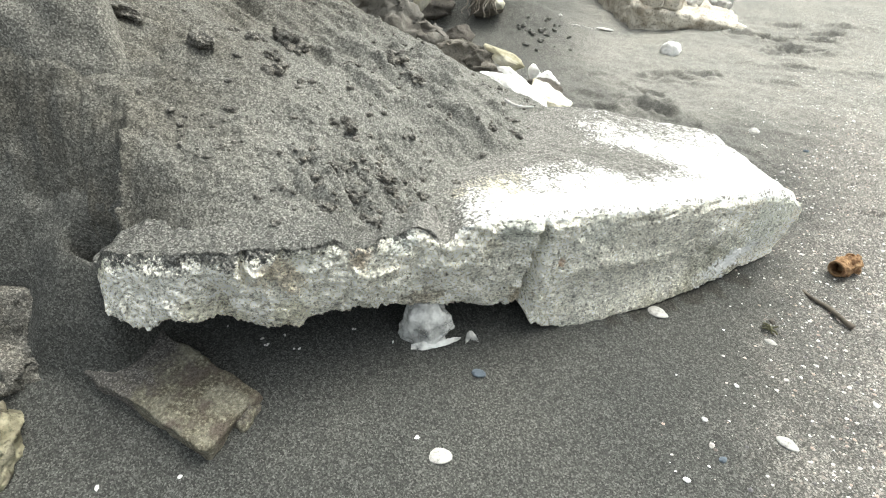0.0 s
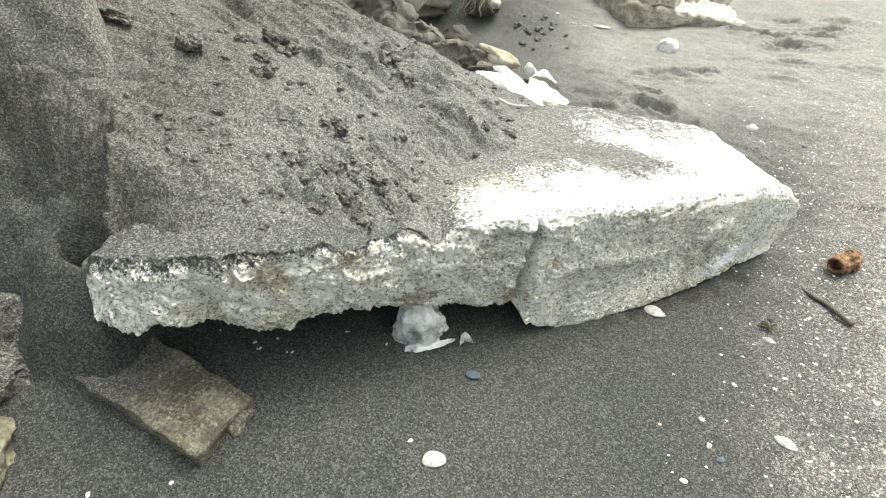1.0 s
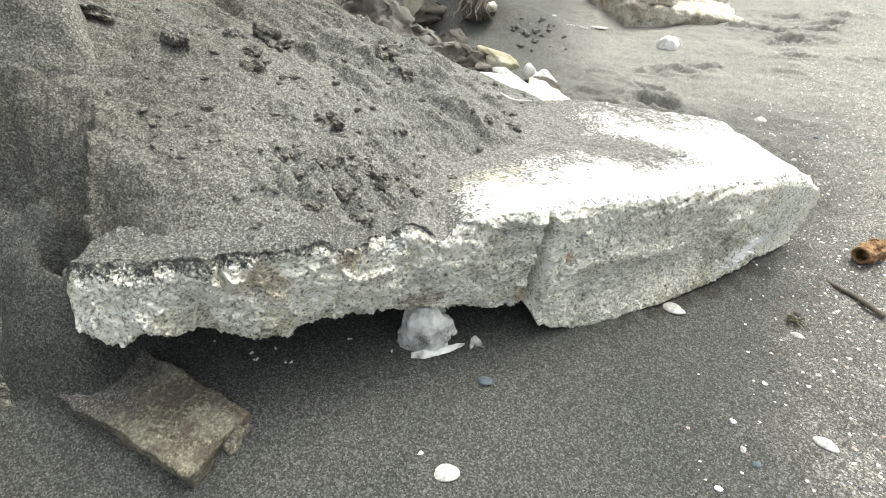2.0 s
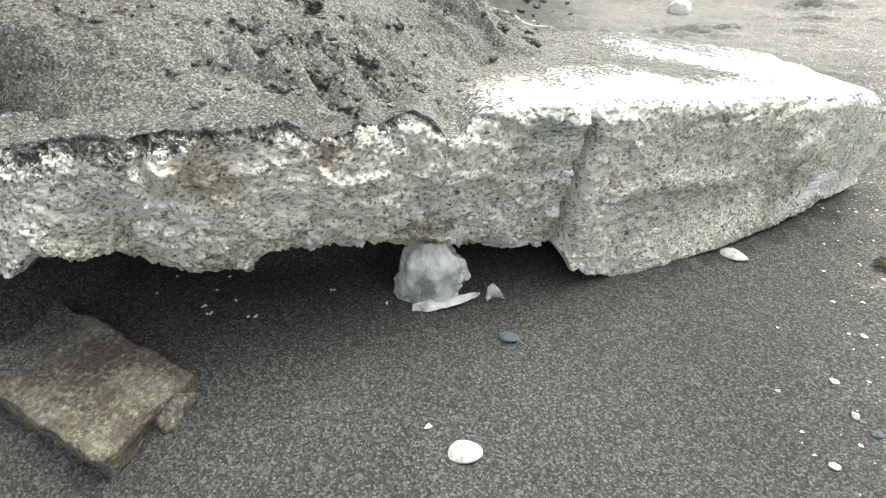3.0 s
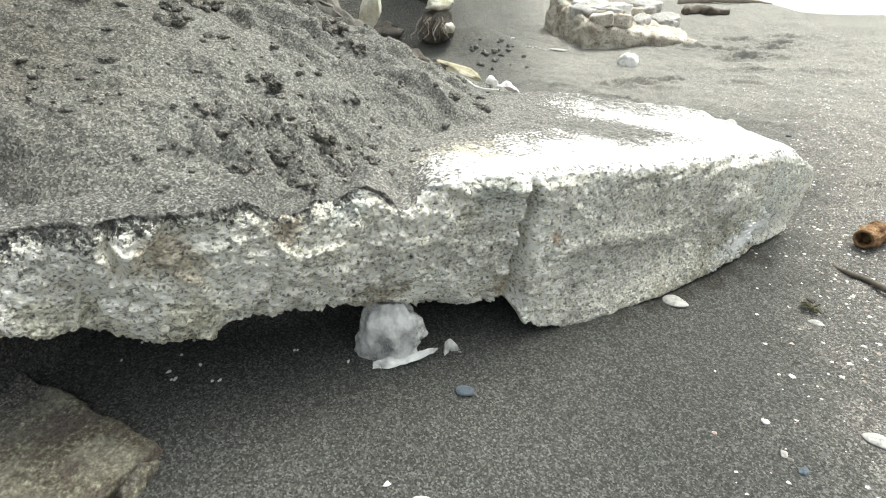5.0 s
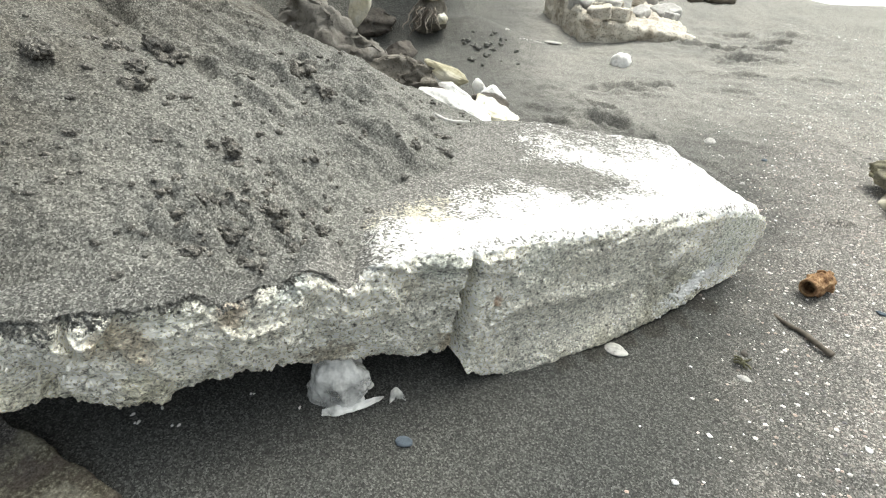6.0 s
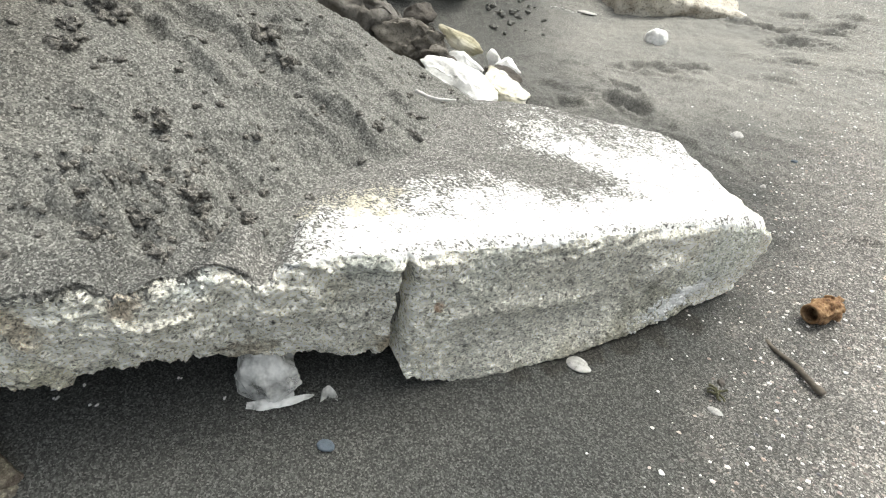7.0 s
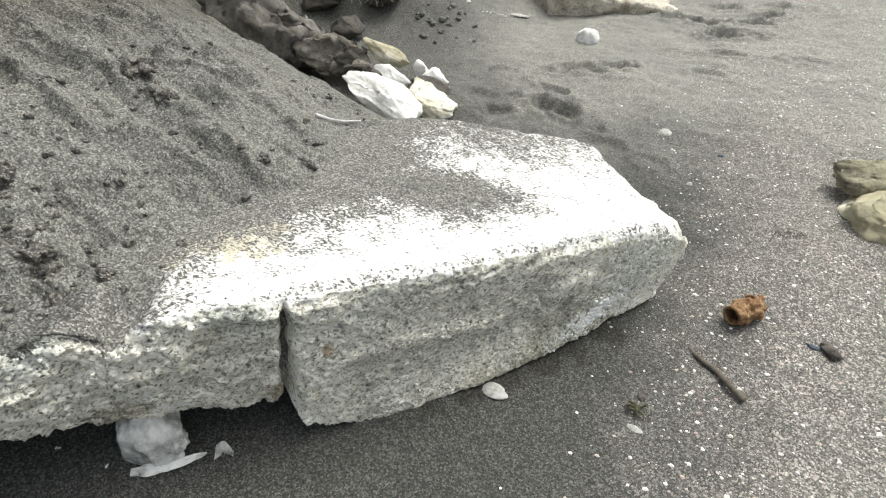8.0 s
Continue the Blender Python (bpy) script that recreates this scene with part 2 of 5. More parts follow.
    spread = m.math("ADD", m.math("MULTIPLY", m.noise(120, 4.0, 0.7), 0.6), m.math("MULTIPLY", m.noise(26, 5.0, 0.65), 0.4))
    lies = m.gray(m.ramp(m.math("ADD", m.math("MULTIPLY", m.math("SUBTRACT", spread, 0.5), 2.2), cover), (0.36, 0.0), (0.46, 1.0)))
    sand, _ = sand_look(m, (0.150, 0.150, 0.138), 2.1)
    m.colour(m.mix(lies, tone, sand))
    return m.bump((m.noise(42, 6.0, 0.75), 0.014, 0.55), (pores, 0.008, 1.0), (flakes, 0.004, 0.5), (dabs, 0.004, 0.9), (rough, 0.003, 0.6)).mat


def make_crust():
    m = Nodes("bleached_white_crust", 0.88)
    tone = m.ramp(m.noise(7.5, 5.0, 0.62), (0.3, (0.70, 0.70, 0.66)), (0.7, (0.87, 0.875, 0.85)))
    ochre = m.math("MULTIPLY", m.spot((0.27, 1.44, 0.38), 0.16, 0.55, 16), 0.75)
    tone = m.mix(ochre, tone, (0.47, 0.43, 0.29))
    # loose grains of sand lie where the heap thins out
    cover = m.attribute("grit_cover")
    spread = m.math("ADD", m.math("MULTIPLY", m.noise(130, 4.0, 0.7, m.scaled(1, 1.5, 1, 36)), 0.68), m.math("MULTIPLY", m.noise(24, 5.0, 0.65), 0.32))
    spread = m.math("MULTIPLY", m.math("SUBTRACT", spread, 0.5), 2.4)
    lies = m.gray(m.ramp(m.math("ADD", spread, cover), (0.21, 0.0), (0.28, 1.0)))
    sand, grain = sand_look(m, (0.155, 0.152, 0.140), 2.4)
    tone = m.mix(lies, tone, sand)
    speck = m.ramp(m.noise(95, 4.0, 0.7, m.scaled(1, 1.5, 1, 36)), (0.29, 0.22), (0.37, 1.0))
    m.colour(m.mix(0.9, tone, speck, "MULTIPLY"))
    return m.bump((m.noise(60, 5.0, 0.65), 0.008, 0.5), (lies, 0.003, 0.6), (m.noise(240, 2.0), 0.002, 0.5)).mat


def make_stone(name, low, high, vein=None, scale=14.0, speck=0.6):
    m = Nodes(name, 0.85)
    tone = m.ramp(m.noise(scale, 5.0, 0.62, distortion=0.3), (0.3, low), (0.7, high))
    if vein:
        tone = m.mix(m.gray(m.ramp(m.noise(scale * 0.7, 4.0, 0.6), (0.48, 0.0), (0.66, 0.75), smoothly=True)), tone, vein)
    dots = m.ramp(m.noise(scale * 7, 4.0, 0.65), (0.30, speck), (0.48, 1.0), (0.75, 1.12))
    m.colour(m.mix(1.0, tone, dots, "MULTIPLY"))
    return m.bump((m.noise(scale * 2.2, 5.0, 0.65), 0.012, 0.6), (dots, 0.003, 0.5)).mat


def make_shell():
    m = Nodes("bleached_shell", 0.5)
    rings = m.noise(90, 3.0, 0.5, m.scaled(0.5, 1, 1))
    tone = m.ramp(rings, (0.3, (0.35, 0.345, 0.32)), (0.65, (0.53, 0.525, 0.495)))
    worn = m.ramp(m.noise(130, 4.0, 0.7), (0.34, 0.55), (0.48, 1.0), (0.7, 1.12))
    m.colour(m.mix(1.0, tone, worn, "MULTIPLY"))
    return m.bump((rings, 0.002, 0.5)).mat


def make_rust():
    m = Nodes("flaking_rust", 0.85)
    tone = m.ramp(m.noise(55, 5.0, 0.65), (0.28, (0.06, 0.035, 0.020)), (0.44, (0.20, 0.11, 0.055)), (0.58, (0.36, 0.23, 0.12)), (0.74, (0.52, 0.39, 0.24)))
    m.colour(tone)
    return m.bump((m.noise(110, 4.0, 0.65), 0.008, 0.9)).mat


def make_film():
    m = Nodes("cloudy_plastic_film", 0.25)
    m.colour(m.ramp(m.noise(30, 4.0, 0.6), (0.3, (0.60, 0.60, 0.57)), (0.7, (0.90, 0.90, 0.87))))
    m.bsdf.inputs["Specular IOR Level"].default_value = 0.5
    m.link(m.gray(m.ramp(m.noise(24, 3.0, 0.6), (0.38, 0.30), (0.58, 0.88))), m.bsdf.inputs["Alpha"])
    return m.bump((m.noise(60, 3.0, 0.5), 0.006, 0.5)).mat


def make_wood(name, low, high):
    m = Nodes(name, 0.85)
    tone = m.ramp(m.noise(60, 5.0, 0.6, m.scaled(0.2, 1, 1)), (0.3, low), (0.7, high))
    m.colour(tone)
    return m.bump((m.noise(80, 4.0, 0.6, m.scaled(0.2, 1, 1)), 0.004, 0.6)).mat


def make_grit():
    m = Nodes("shell_grit_flakes", 0.6)
    m.colour(m.ramp(m.island(), (0.0, (0.10, 0.10, 0.11)), (0.30, (0.22, 0.19, 0.17)), (0.45, (0.50, 0.40, 0.34)), (0.62, (0.68, 0.64, 0.60)), (1.0, (0.82, 0.81, 0.79))))
    return m.mat


def make_sea():
    m = Nodes("pale_surf", 0.25)
    foam = m.ramp(m.noise(1.2, 6.0, 0.65), (0.3, (0.70, 0.80, 0.82)), (0.55, (0.90, 0.92, 0.92)))
    m.colour(foam)
    return m.bump((m.noise(2.0, 4.0, 0.6), 0.05, 0.4)).mat


SAND, MOUND_SAND, SHADED_SAND = make_sand(), make_mound_sand(), make_shaded_sand()
CONCRETE, CRUST = make_concrete(), make_crust()
SHELL, RUST, FILM, GRIT, SEA = make_shell(), make_rust(), make_film(), make_grit(), make_sea()
BROWN_ROCK = make_stone("dull_brown_rock", (0.13, 0.119, 0.10), (0.25, 0.232, 0.20), (0.09, 0.08, 0.066), 16.0, 0.40)
WHITE_ROCK = make_stone("white_rock", (0.72, 0.71, 0.67), (0.86, 0.86, 0.84), None, 9.0, 0.75)
CREAM_ROCK = make_stone("cream_rock", (0.58, 0.56, 0.46), (0.76, 0.75, 0.68), (0.50, 0.46, 0.32), 10.0, 0.7)
YELLOW_ROCK = make_stone("yellowish_rock", (0.34, 0.31, 0.20), (0.52, 0.49, 0.37), (0.70, 0.68, 0.58), 8.0, 0.7)
LICHEN_ROCK = make_stone("lichened_rock", (0.17, 0.155, 0.10), (0.40, 0.375, 0.27), (0.09, 0.08, 0.065), 20.0, 0.45)
FAR_CONCRETE = make_stone("pitted_concrete", (0.44, 0.40, 0.33), (0.64, 0.61, 0.53), (0.27, 0.23, 0.18), 12.0, 0.3)
SANDY_ROCK = make_stone("sand_coated_rock", (0.12, 0.113, 0.10), (0.21, 0.20, 0.178), (0.10, 0.09, 0.078), 11.0, 0.55)
# Dark stone; two rocks in the hollow wear it as the hollow's shade.
DARK_ROCK = make_stone("dark_rock_and_shade", (0.06, 0.055, 0.05), (0.15, 0.135, 0.115), None, 12.0, 0.5)
BARNACLE = make_stone("barnacle_white", (0.86, 0.86, 0.83), (0.93, 0.93, 0.91), None, 60.0, 0.9)
SLATE = make_stone("blue_grey_pebble", (0.09, 0.115, 0.14), (0.15, 0.18, 0.21), None, 60.0, 0.8)
GREY_ROCK = make_stone("grey_rubble", (0.30, 0.29, 0.27), (0.48, 0.47, 0.45), (0.62, 0.61, 0.58), 10.0, 0.6)
DRIFTWOOD = make_wood("grey_driftwood", (0.20, 0.17, 0.14), (0.42, 0.38, 0.33))
DARK_WOOD = make_wood("dark_soaked_wood", (0.06, 0.052, 0.042), (0.18, 0.155, 0.125))
PALE_ROOT = make_wood("bleached_root", (0.50, 0.49, 0.47), (0.72, 0.71, 0.69))
WEED = make_stone("green_seaweed", (0.06, 0.06, 0.035), (0.15, 0.145, 0.085), None, 80.0, 0.6)


# ---- mesh helpers ----
def mesh_ob(name, verts, faces, materials, parent=None, shade=True):
    me = bpy.data.meshes.new(name)
    me.from_pydata([tuple(v) for v in np.asarray(verts).tolist()], [], [tuple(f) for f in (faces.tolist() if hasattr(faces, "tolist") else faces)])
    for m in materials:
        me.materials.append(m)
    me.polygons.foreach_set("use_smooth", [shade] * len(me.polygons))
    me.update()
    ob = new(name, me)
    if parent:
        ob.parent = parent
    return ob


def part(name, bm, material, parent=None, label="", shade=True):
    me = bpy.data.meshes.new(name)
    bm.to_mesh(me)
    bm.free()
    me.materials.append(material)
    me.polygons.foreach_set("use_smooth", [shade] * len(me.polygons))
    ob = new(name, me)
    if parent:
        ob.parent = parent
    return tagged(ob, label) if label else ob


def base(name, m, label, category, group=""):
    ob = new(name)
    ob.empty_display_size = 0.05
    ob.matrix_world = m
    return tagged(ob, label, category, group)


def grid_faces(nu, nv, keep=None):
    k = np.arange(nu * nv).reshape(nu, nv)
    f = np.stack([k[:-1, :-1], k[1:, :-1], k[1:, 1:], k[:-1, 1:]], -1).reshape(-1, 4)
    return f if keep is None else f[keep.ravel()[f].all(1)]


# ---- the lie of the land ----
FRONT_X = [-0.405, -0.38, -0.34, -0.20, -0.06, 0.0, 0.245, 0.478, 0.80, 1.10, 1.20, 1.26]
FRONT_Y = [0.895, 0.880, 0.873, 0.872, 0.905, 0.93, 1.115, 1.277, 1.503, 1.715, 1.785, 1.85]


def front_y(x):
    """The line of the slab's front edge on the plan."""
    return sum(np.interp(np.asarray(x) + d, FRONT_X, FRONT_Y) for d in (-0.03, -0.015, 0, 0.015, 0.03)) / 5


def slab_plane(x, y):
    return 0.546 - 0.104 * x - 0.092 * y


FOOTPRINTS = [
    (0.72, 2.80, 0.10, 0.055, 20, 0.026), (0.95, 2.90, 0.13, 0.065, -30, 0.050), (0.95, 3.09, 0.10, 0.05, -40, 0.03), (1.09, 3.35, 0.14, 0.045, -10, 0.025),
    (1.25, 3.41, 0.11, 0.04, 10, 0.025), (0.97, 3.32, 0.10, 0.04, 15, 0.022), (1.93, 4.06, 0.14, 0.07, 5, 0.05), (2.08, 4.10, 0.12, 0.05, -5, 0.03),
    (2.25, 4.45, 0.12, 0.06, 0, 0.035), (1.87, 4.27, 0.12, 0.06, 5, 0.035), (1.70, 4.32, 0.12, 0.06, 0, 0.03), (2.15, 4.30, 0.12, 0.05, 0, 0.03),
    (2.02, 4.62, 0.11, 0.06, 10, 0.03), (2.4, 4.7, 0.12, 0.06, 10, 0.03), (1.85, 3.75, 0.13, 0.05, -10, 0.025), (1.667, 2.155, 0.05, 0.028, -10, 0.02),
    (1.70, 3.45, 0.10, 0.05, -25, 0.02), (1.15, 2.62, 0.12, 0.06, -35, 0.016), (1.30, 2.52, 0.08, 0.05, -35, 0.012), (0.70, 3.25, 0.09, 0.05, 20, 0.015),
    (2.25, 3.70, 0.10, 0.05, 0, 0.015), (1.55, 3.72, 0.09, 0.05, 30, 0.012), (0.62, 2.95, 0.08, 0.06, 10, 0.018),
]


def ground_z(x, y):
    x, y = np.asarray(x, float), np.asarray(y, float)
    z = 0.10 * smooth(0.80, -0.5, x) * smooth(3.2, 2.2, y) * smooth(0.42, 1.0, y)
    # sand washed up against the slab
    z = z + 0.010 * np.exp(-(((y - front_y(np.clip(x, -0.3, 1.2)) + 0.05) / 0.10) ** 2)) * smooth(0.45, 0.75, x) * smooth(1.45, 1.2, x)
    back = y - front_y(np.clip(x, -0.4, 1.2))
    z = z + 0.22 * smooth(0.24, 0.48, back) * smooth(-0.45, -0.30, x) * smooth(0.62, 0.40, x) * smooth(1.1, 0.8, back)
    # the sandy bank on the landward side
    q = -0.30 * x + 0.95 * y
    rise = 1.25 * np.clip(q - 1.00, 0, 1.4) + 0.75 * np.clip(q - 1.04, 0, 0.35)
    band = q * 24 + 0.9 * fbm(x * 3, y * 3, 0, 3, 6)
    strata = 0.030 * (smooth(0.15, 0.85, band - np.floor(band)) - (band - np.floor(band))) * smooth(1.15, 1.35, q) * (1 + 0.6 * fbm(x * 8, y * 8, 0, 2, 9))
    ledge = strata + 0.040 * fbm(x * 6, y * 6, q * 9, 5, 5, 0.55) * smooth(1.0, 1.15, q) + 0.016 * fbm(x * 22, y * 22, q * 20, 3, 7, 0.6) * smooth(0.95, 1.1, q)
    z = z + (rise + ledge) * smooth(-0.36, -0.52, x + np.clip(y - 1.25, 0, 1.3))
    # lumps over the buried rock at the slab's landward end
    z = z + 0.07 * np.exp(-(((x + 0.72) / 0.16) ** 2) - ((y - 0.88) / 0.13) ** 2) * (1 + 0.3 * fbm(x * 9, y * 9, 0, 3, 8))
    # sand banked against the slab's landward end
    heap = 0.30 + 1.15 * np.clip(y - 0.93, -0.3, 0.26) - 0.9 * np.clip(0.86 - y, 0, 0.3) - 0.15 * (x + 0.42) + 0.022 * fbm(x * 7, y * 7, 0, 4, 25, 0.55) + 0.007 * fbm(x * 30, y * 30, 0, 3, 26, 0.6)
    z = z + np.clip(heap - z, 0, None) * smooth(-0.375, -0.425, x) * smooth(-0.68, -0.56, x - 0.5 * np.clip(y - 1.0, 0, 1)) * smooth(1.5, 1.3, y)
    z = z - 0.15 * smooth(1.0, 0.6, np.hypot((x + 0.485) / 0.075, (y - 0.985 - 0.1 * (x + 0.485)) / 0.032))
    # heap of slumped sand far behind
    z = z + 0.17 * np.exp(-(((x - 0.20) / 0.30) ** 2) - ((y - 3.95) / 0.34) ** 2)
    z = z + 0.9 * smooth(0.10, -0.65, x - 0.12 * (y - 3.6)) * smooth(3.5, 4.5, y)
    # seaward fall of the beach
    z = z - 0.155 * np.clip(y - 5.8, 0, 30) * smooth(2.75, 3.5, x - 0.10 * (y - 6.0))
    for fx, fy, a, b, turn, deep in FOOTPRINTS:
        c, s = math.cos(radians(turn)), math.sin(radians(turn))
        u, v = ((x - fx) * c + (y - fy) * s) / a, (-(x - fx) * s + (y - fy) * c) / b
        r = np.sqrt(u * u + v * v) * (1 + 0.35 * fbm(x * 20, y * 20, 0, 2, 3))
        z = z - deep * (0.62 + 0.5 * np.clip(v, -1, 1)) * smooth(1.05, 0.70, r) + 0.4 * deep * np.exp(-(((r - 1.15) / 0.25) ** 2)) * (1 + 0.6 * vnoise(x * 30, y * 30, 1, 4))
    near = smooth(9, 5, y)
    z = z + near * 0.007 * fbm(x * 7, y * 9, 0, 4, 24, 0.55) * smooth(2.2, 2.8, y) * smooth(0.3, 0.6, x)
    z = z + near * (0.010 * fbm(x * 3.1, y * 3.1, 0, 3, 21) + 0.0035 * fbm(x * 17, y * 17, 0, 4, 22, 0.6) * smooth(0.6, 1.4, x + 0.25 * (y - 1.5)) + 0.0015 * fbm(x * 40, y * 40, 0, 2, 23))
    return z


def ticks(a, b, step, far, grow=1.09):
    mid = list(np.arange(a, b, step))
    lo, hi, d = [a], [mid[-1]], step
    while hi[-1] - b < far:
        d *= grow
        lo.append(lo[-1] - d)
        hi.append(hi[-1] + d)
    return np.array(lo[:0:-1] + mid + hi[1:])


def build_ground():
    gx, gy = ticks(-1.15, 2.6, 0.0125, 600), ticks(0.35, 4.7, 0.0125, 900)
    X, Y = np.meshgrid(gx, gy, indexing="ij")
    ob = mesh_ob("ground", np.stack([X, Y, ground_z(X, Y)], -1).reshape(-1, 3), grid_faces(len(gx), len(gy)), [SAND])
    tagged(ob, "dark volcanic beach sand with footprints and shell grit", "sand", kind="structure")


build_ground()


def build_sea():
    gx, gy = np.linspace(-300, 900, 60), np.linspace(5.5, 1200, 60)
    X, Y = np.meshgrid(gx, gy, indexing="ij")
    ob = mesh_ob("water", np.stack([X, Y, 0 * X - 0.12], -1).reshape(-1, 3), grid_faces(60, 60), [SEA])
    tagged(ob, "bright pale shallow surf along the beach", "sea", kind="structure")


build_sea()


# ---- the slab ----
def heap_edge(y):
    return np.interp(y, [0.9, 1.15, 1.30, 1.40, 1.50, 1.60, 1.68, 1.82, 1.95, 2.05, 2.2], [0.27, 0.24, 0.175, 0.19, 0.26, 0.38, 0.46, 0.48, 0.42, 0.46, 0.50])


def grit_cover(x, y):
    """How thickly loose grains lie on the bare part of the slab."""
    rim = np.exp(-np.clip(x - heap_edge(y), 0, None) / (0.09 + 0.07 * smooth(1.3, 1.5, y)))
    tongue = np.exp(-(((x - 0.64) / 0.22) ** 2) - ((y - 1.735 - 0.10 * (x - 0.6)) / 0.11) ** 2)
    streak = np.exp(-(((x - 0.45 - 0.9 * (y - 1.42)) / 0.07) ** 2) - ((y - 1.45) / 0.07) ** 2)
    behind = smooth(1.72, 2.12, y - 0.05 * (x - 0.5)) * (0.40 - 0.18 * smooth(0.80, 1.05, x))
    lip = 0.20 * smooth(0.05, 0.0, (y - front_y(x)) * 0.815)
    return np.clip(np.maximum.reduce([0.80 * rim, 0.75 * tongue, 0.24 * streak, behind, lip]), 0, 1)


TOP_X = [-0.405, -0.385, -0.36, -0.26, -0.15, -0.10, -0.036, -0.009, 0.039, 0.062, 0.083, 0.097, 0.12, 0.142, 0.154, 0.186, 0.217, 0.241, 0.25, 0.26, 0.287, 0.316, 0.392, 0.478, 0.574, 0.685, 0.814, 0.963, 1.10, 1.20, 1.26]
TOP_Z = [0.375, 0.405, 0.432, 0.458, 0.468, 0.464, 0.466, 0.465, 0.456, 0.459, 0.448, 0.426, 0.433, 0.428, 0.441, 0.426, 0.440, 0.420, 0.405, 0.384, 0.386, 0.408, 0.403, 0.382, 0.368, 0.346, 0.322, 0.297, 0.272, 0.235, 0.19]
LOW_X = [-0.405, -0.38, -0.345, -0.29, -0.25, -0.21, -0.15, -0.11, -0.02, 0.0, 0.04, 0.10, 0.17, 0.235, 0.345, 0.385, 0.41, 0.445, 0.454, 0.460, 0.468, 0.49, 0.56, 0.70, 1.0, 1.15, 1.26]
LOW_Z = [0.300, 0.275, 0.284, 0.286, 0.305, 0.310, 0.285, 0.262, 0.250, 0.238, 0.258, 0.240, 0.236, 0.205, 0.155, 0.148, 0.150, 0.132, 0.120, 0.085, 0.060, 0.045, 0.012, -0.04, -0.06, -0.05, -0.02]


def build_slab():
    nx, nh, nt, nb, nu = 720, 96, 110, 8, 40
    xs = np.linspace(-0.405, 1.26, nx)
    zt = sum(np.interp(xs + d, TOP_X, TOP_Z) for d in (-0.004, 0, 0.004)) / 3
    zt = zt - 0.012 * smooth(0.33, 0.20, xs) + 0.006 * fbm(xs * 26, 0.3, 0.7, 4, 31, 0.6) + 0.0012 * fbm(xs * 90, 0.1, 0.4, 3, 33, 0.6)
    zb = np.interp(xs, LOW_X, LOW_Z) - (0.026 + 0.014 * smooth(0.1, 0.2, xs)) * smooth(0.460, 0.450, xs) * smooth(-0.22, -0.10, xs) + 0.010 * fbm(xs * 30, 2.3, 0.1, 5, 32, 0.65)
    fy = front_y(xs)
    bx = np.interp(xs, [-0.405, 0.478, 1.10, 1.20, 1.26], [-0.62, 0.28, 0.96, 1.05, 1.11])
    by = np.interp(xs, [-0.405, 0.478, 0.80, 1.10, 1.20, 1.26], [1.85, 2.12, 2.19, 2.22, 2.17, 2.08])
    n = np.array([0.58, -0.815])
    loops = []
    # front face, from its foot to its upper edge
    h = np.linspace(0, 1, nh)[None, :]
    X, Z = xs[:, None] + 0 * h, zb[:, None] + (zt - zb)[:, None] * h
    right = smooth(0.450, 0.458, X - 0.032 * h)
    out = 0.018 * (1 - h) * smooth(0.20, 0.45, X) + 0.022 * smooth(0.35, 0.0, h) * smooth(0.46, 0.65, X) + 0.010 * right + 0.036 * smooth(0.50, 0.05, h) * smooth(0.58, 0.80, X) * smooth(1.14, 0.90, X)
    out = out - 0.013 * smooth(0.74, 1.0, h) ** 1.5 * smooth(0.33, 0.20, X) - 0.006 * smooth(0.92, 1.0, h) ** 2 - 0.02 * smooth(0.12, 0.0, h) * (1 - right) * smooth(-0.36, -0.22, X) - 0.032 * (1 - h) ** 1.5 * smooth(0.458, 0.44, X) * smooth(-0.22, -0.10, X) + 0.052 * smooth(0.95, 0.0, h) * smooth(-0.10, -0.24, X) - 0.035 * smooth(0.022, 0.0, Z) * smooth(0.55, 0.75, X)
    crack = 0.450 + 0.032 * h + 0.004 * vnoise(h * 9 + 0 * X, 0.5, 0, 41)
    out = out - 0.060 * (0.15 + 1.0 * smooth(1.0, 0.80, h)) * np.exp(-(((X - crack) / (0.0078 - 0.002 * h)) ** 2))
    # a vertical split that bends away below
    split = np.interp(Z, [0.33, 0.376, 0.418, 0.48], [-0.055, -0.069, -0.073, -0.060]) + 0.004 * vnoise(Z * 60, 1.5, 0, 42)
    out = out - 0.034 * np.exp(-(((X - split) / 0.0075) ** 2)) * smooth(0.335, 0.40, Z) + 0.008 * smooth(0.0, -0.03, X - split) * smooth(-0.14, -0.08, X)
    # a piece has come away: a recessed facet with a lip over it
    u, w = (X + 0.008) * 0.625 + (Z - 0.388) * 0.78, (X + 0.008) * 0.78 - (Z - 0.388) * 0.625
    facet = smooth(1.25, 0.95, np.abs(u) / 0.046 + 0.10 * vnoise(X * 40, Z * 40, 0, 45)) * smooth(-0.034, -0.026, w) * smooth(0.046, 0.0, w)
    out = out - 0.016 * facet
    # thin parting lines with a shelf over each
    seam = np.interp(X, [0.47, 0.563, 0.619, 0.709, 0.816, 1.1], [0.203, 0.190, 0.184, 0.160, 0.149, 0.12]) + 0.007 * vnoise(X * 14, 3.3, 0, 43)
    broken = smooth(-0.35, 0.25, vnoise(X * 9, 0.7, 0.2, 48))
    out = out + (0.010 * smooth(-0.003, 0.003, Z - seam) * smooth(0.05, 0.02, Z - seam) - 0.010 * np.exp(-(((Z - seam) / 0.003) ** 2))) * smooth(0.47, 0.52, X) * smooth(0.90, 0.80, X) * (0.35 + 0.65 * broken)
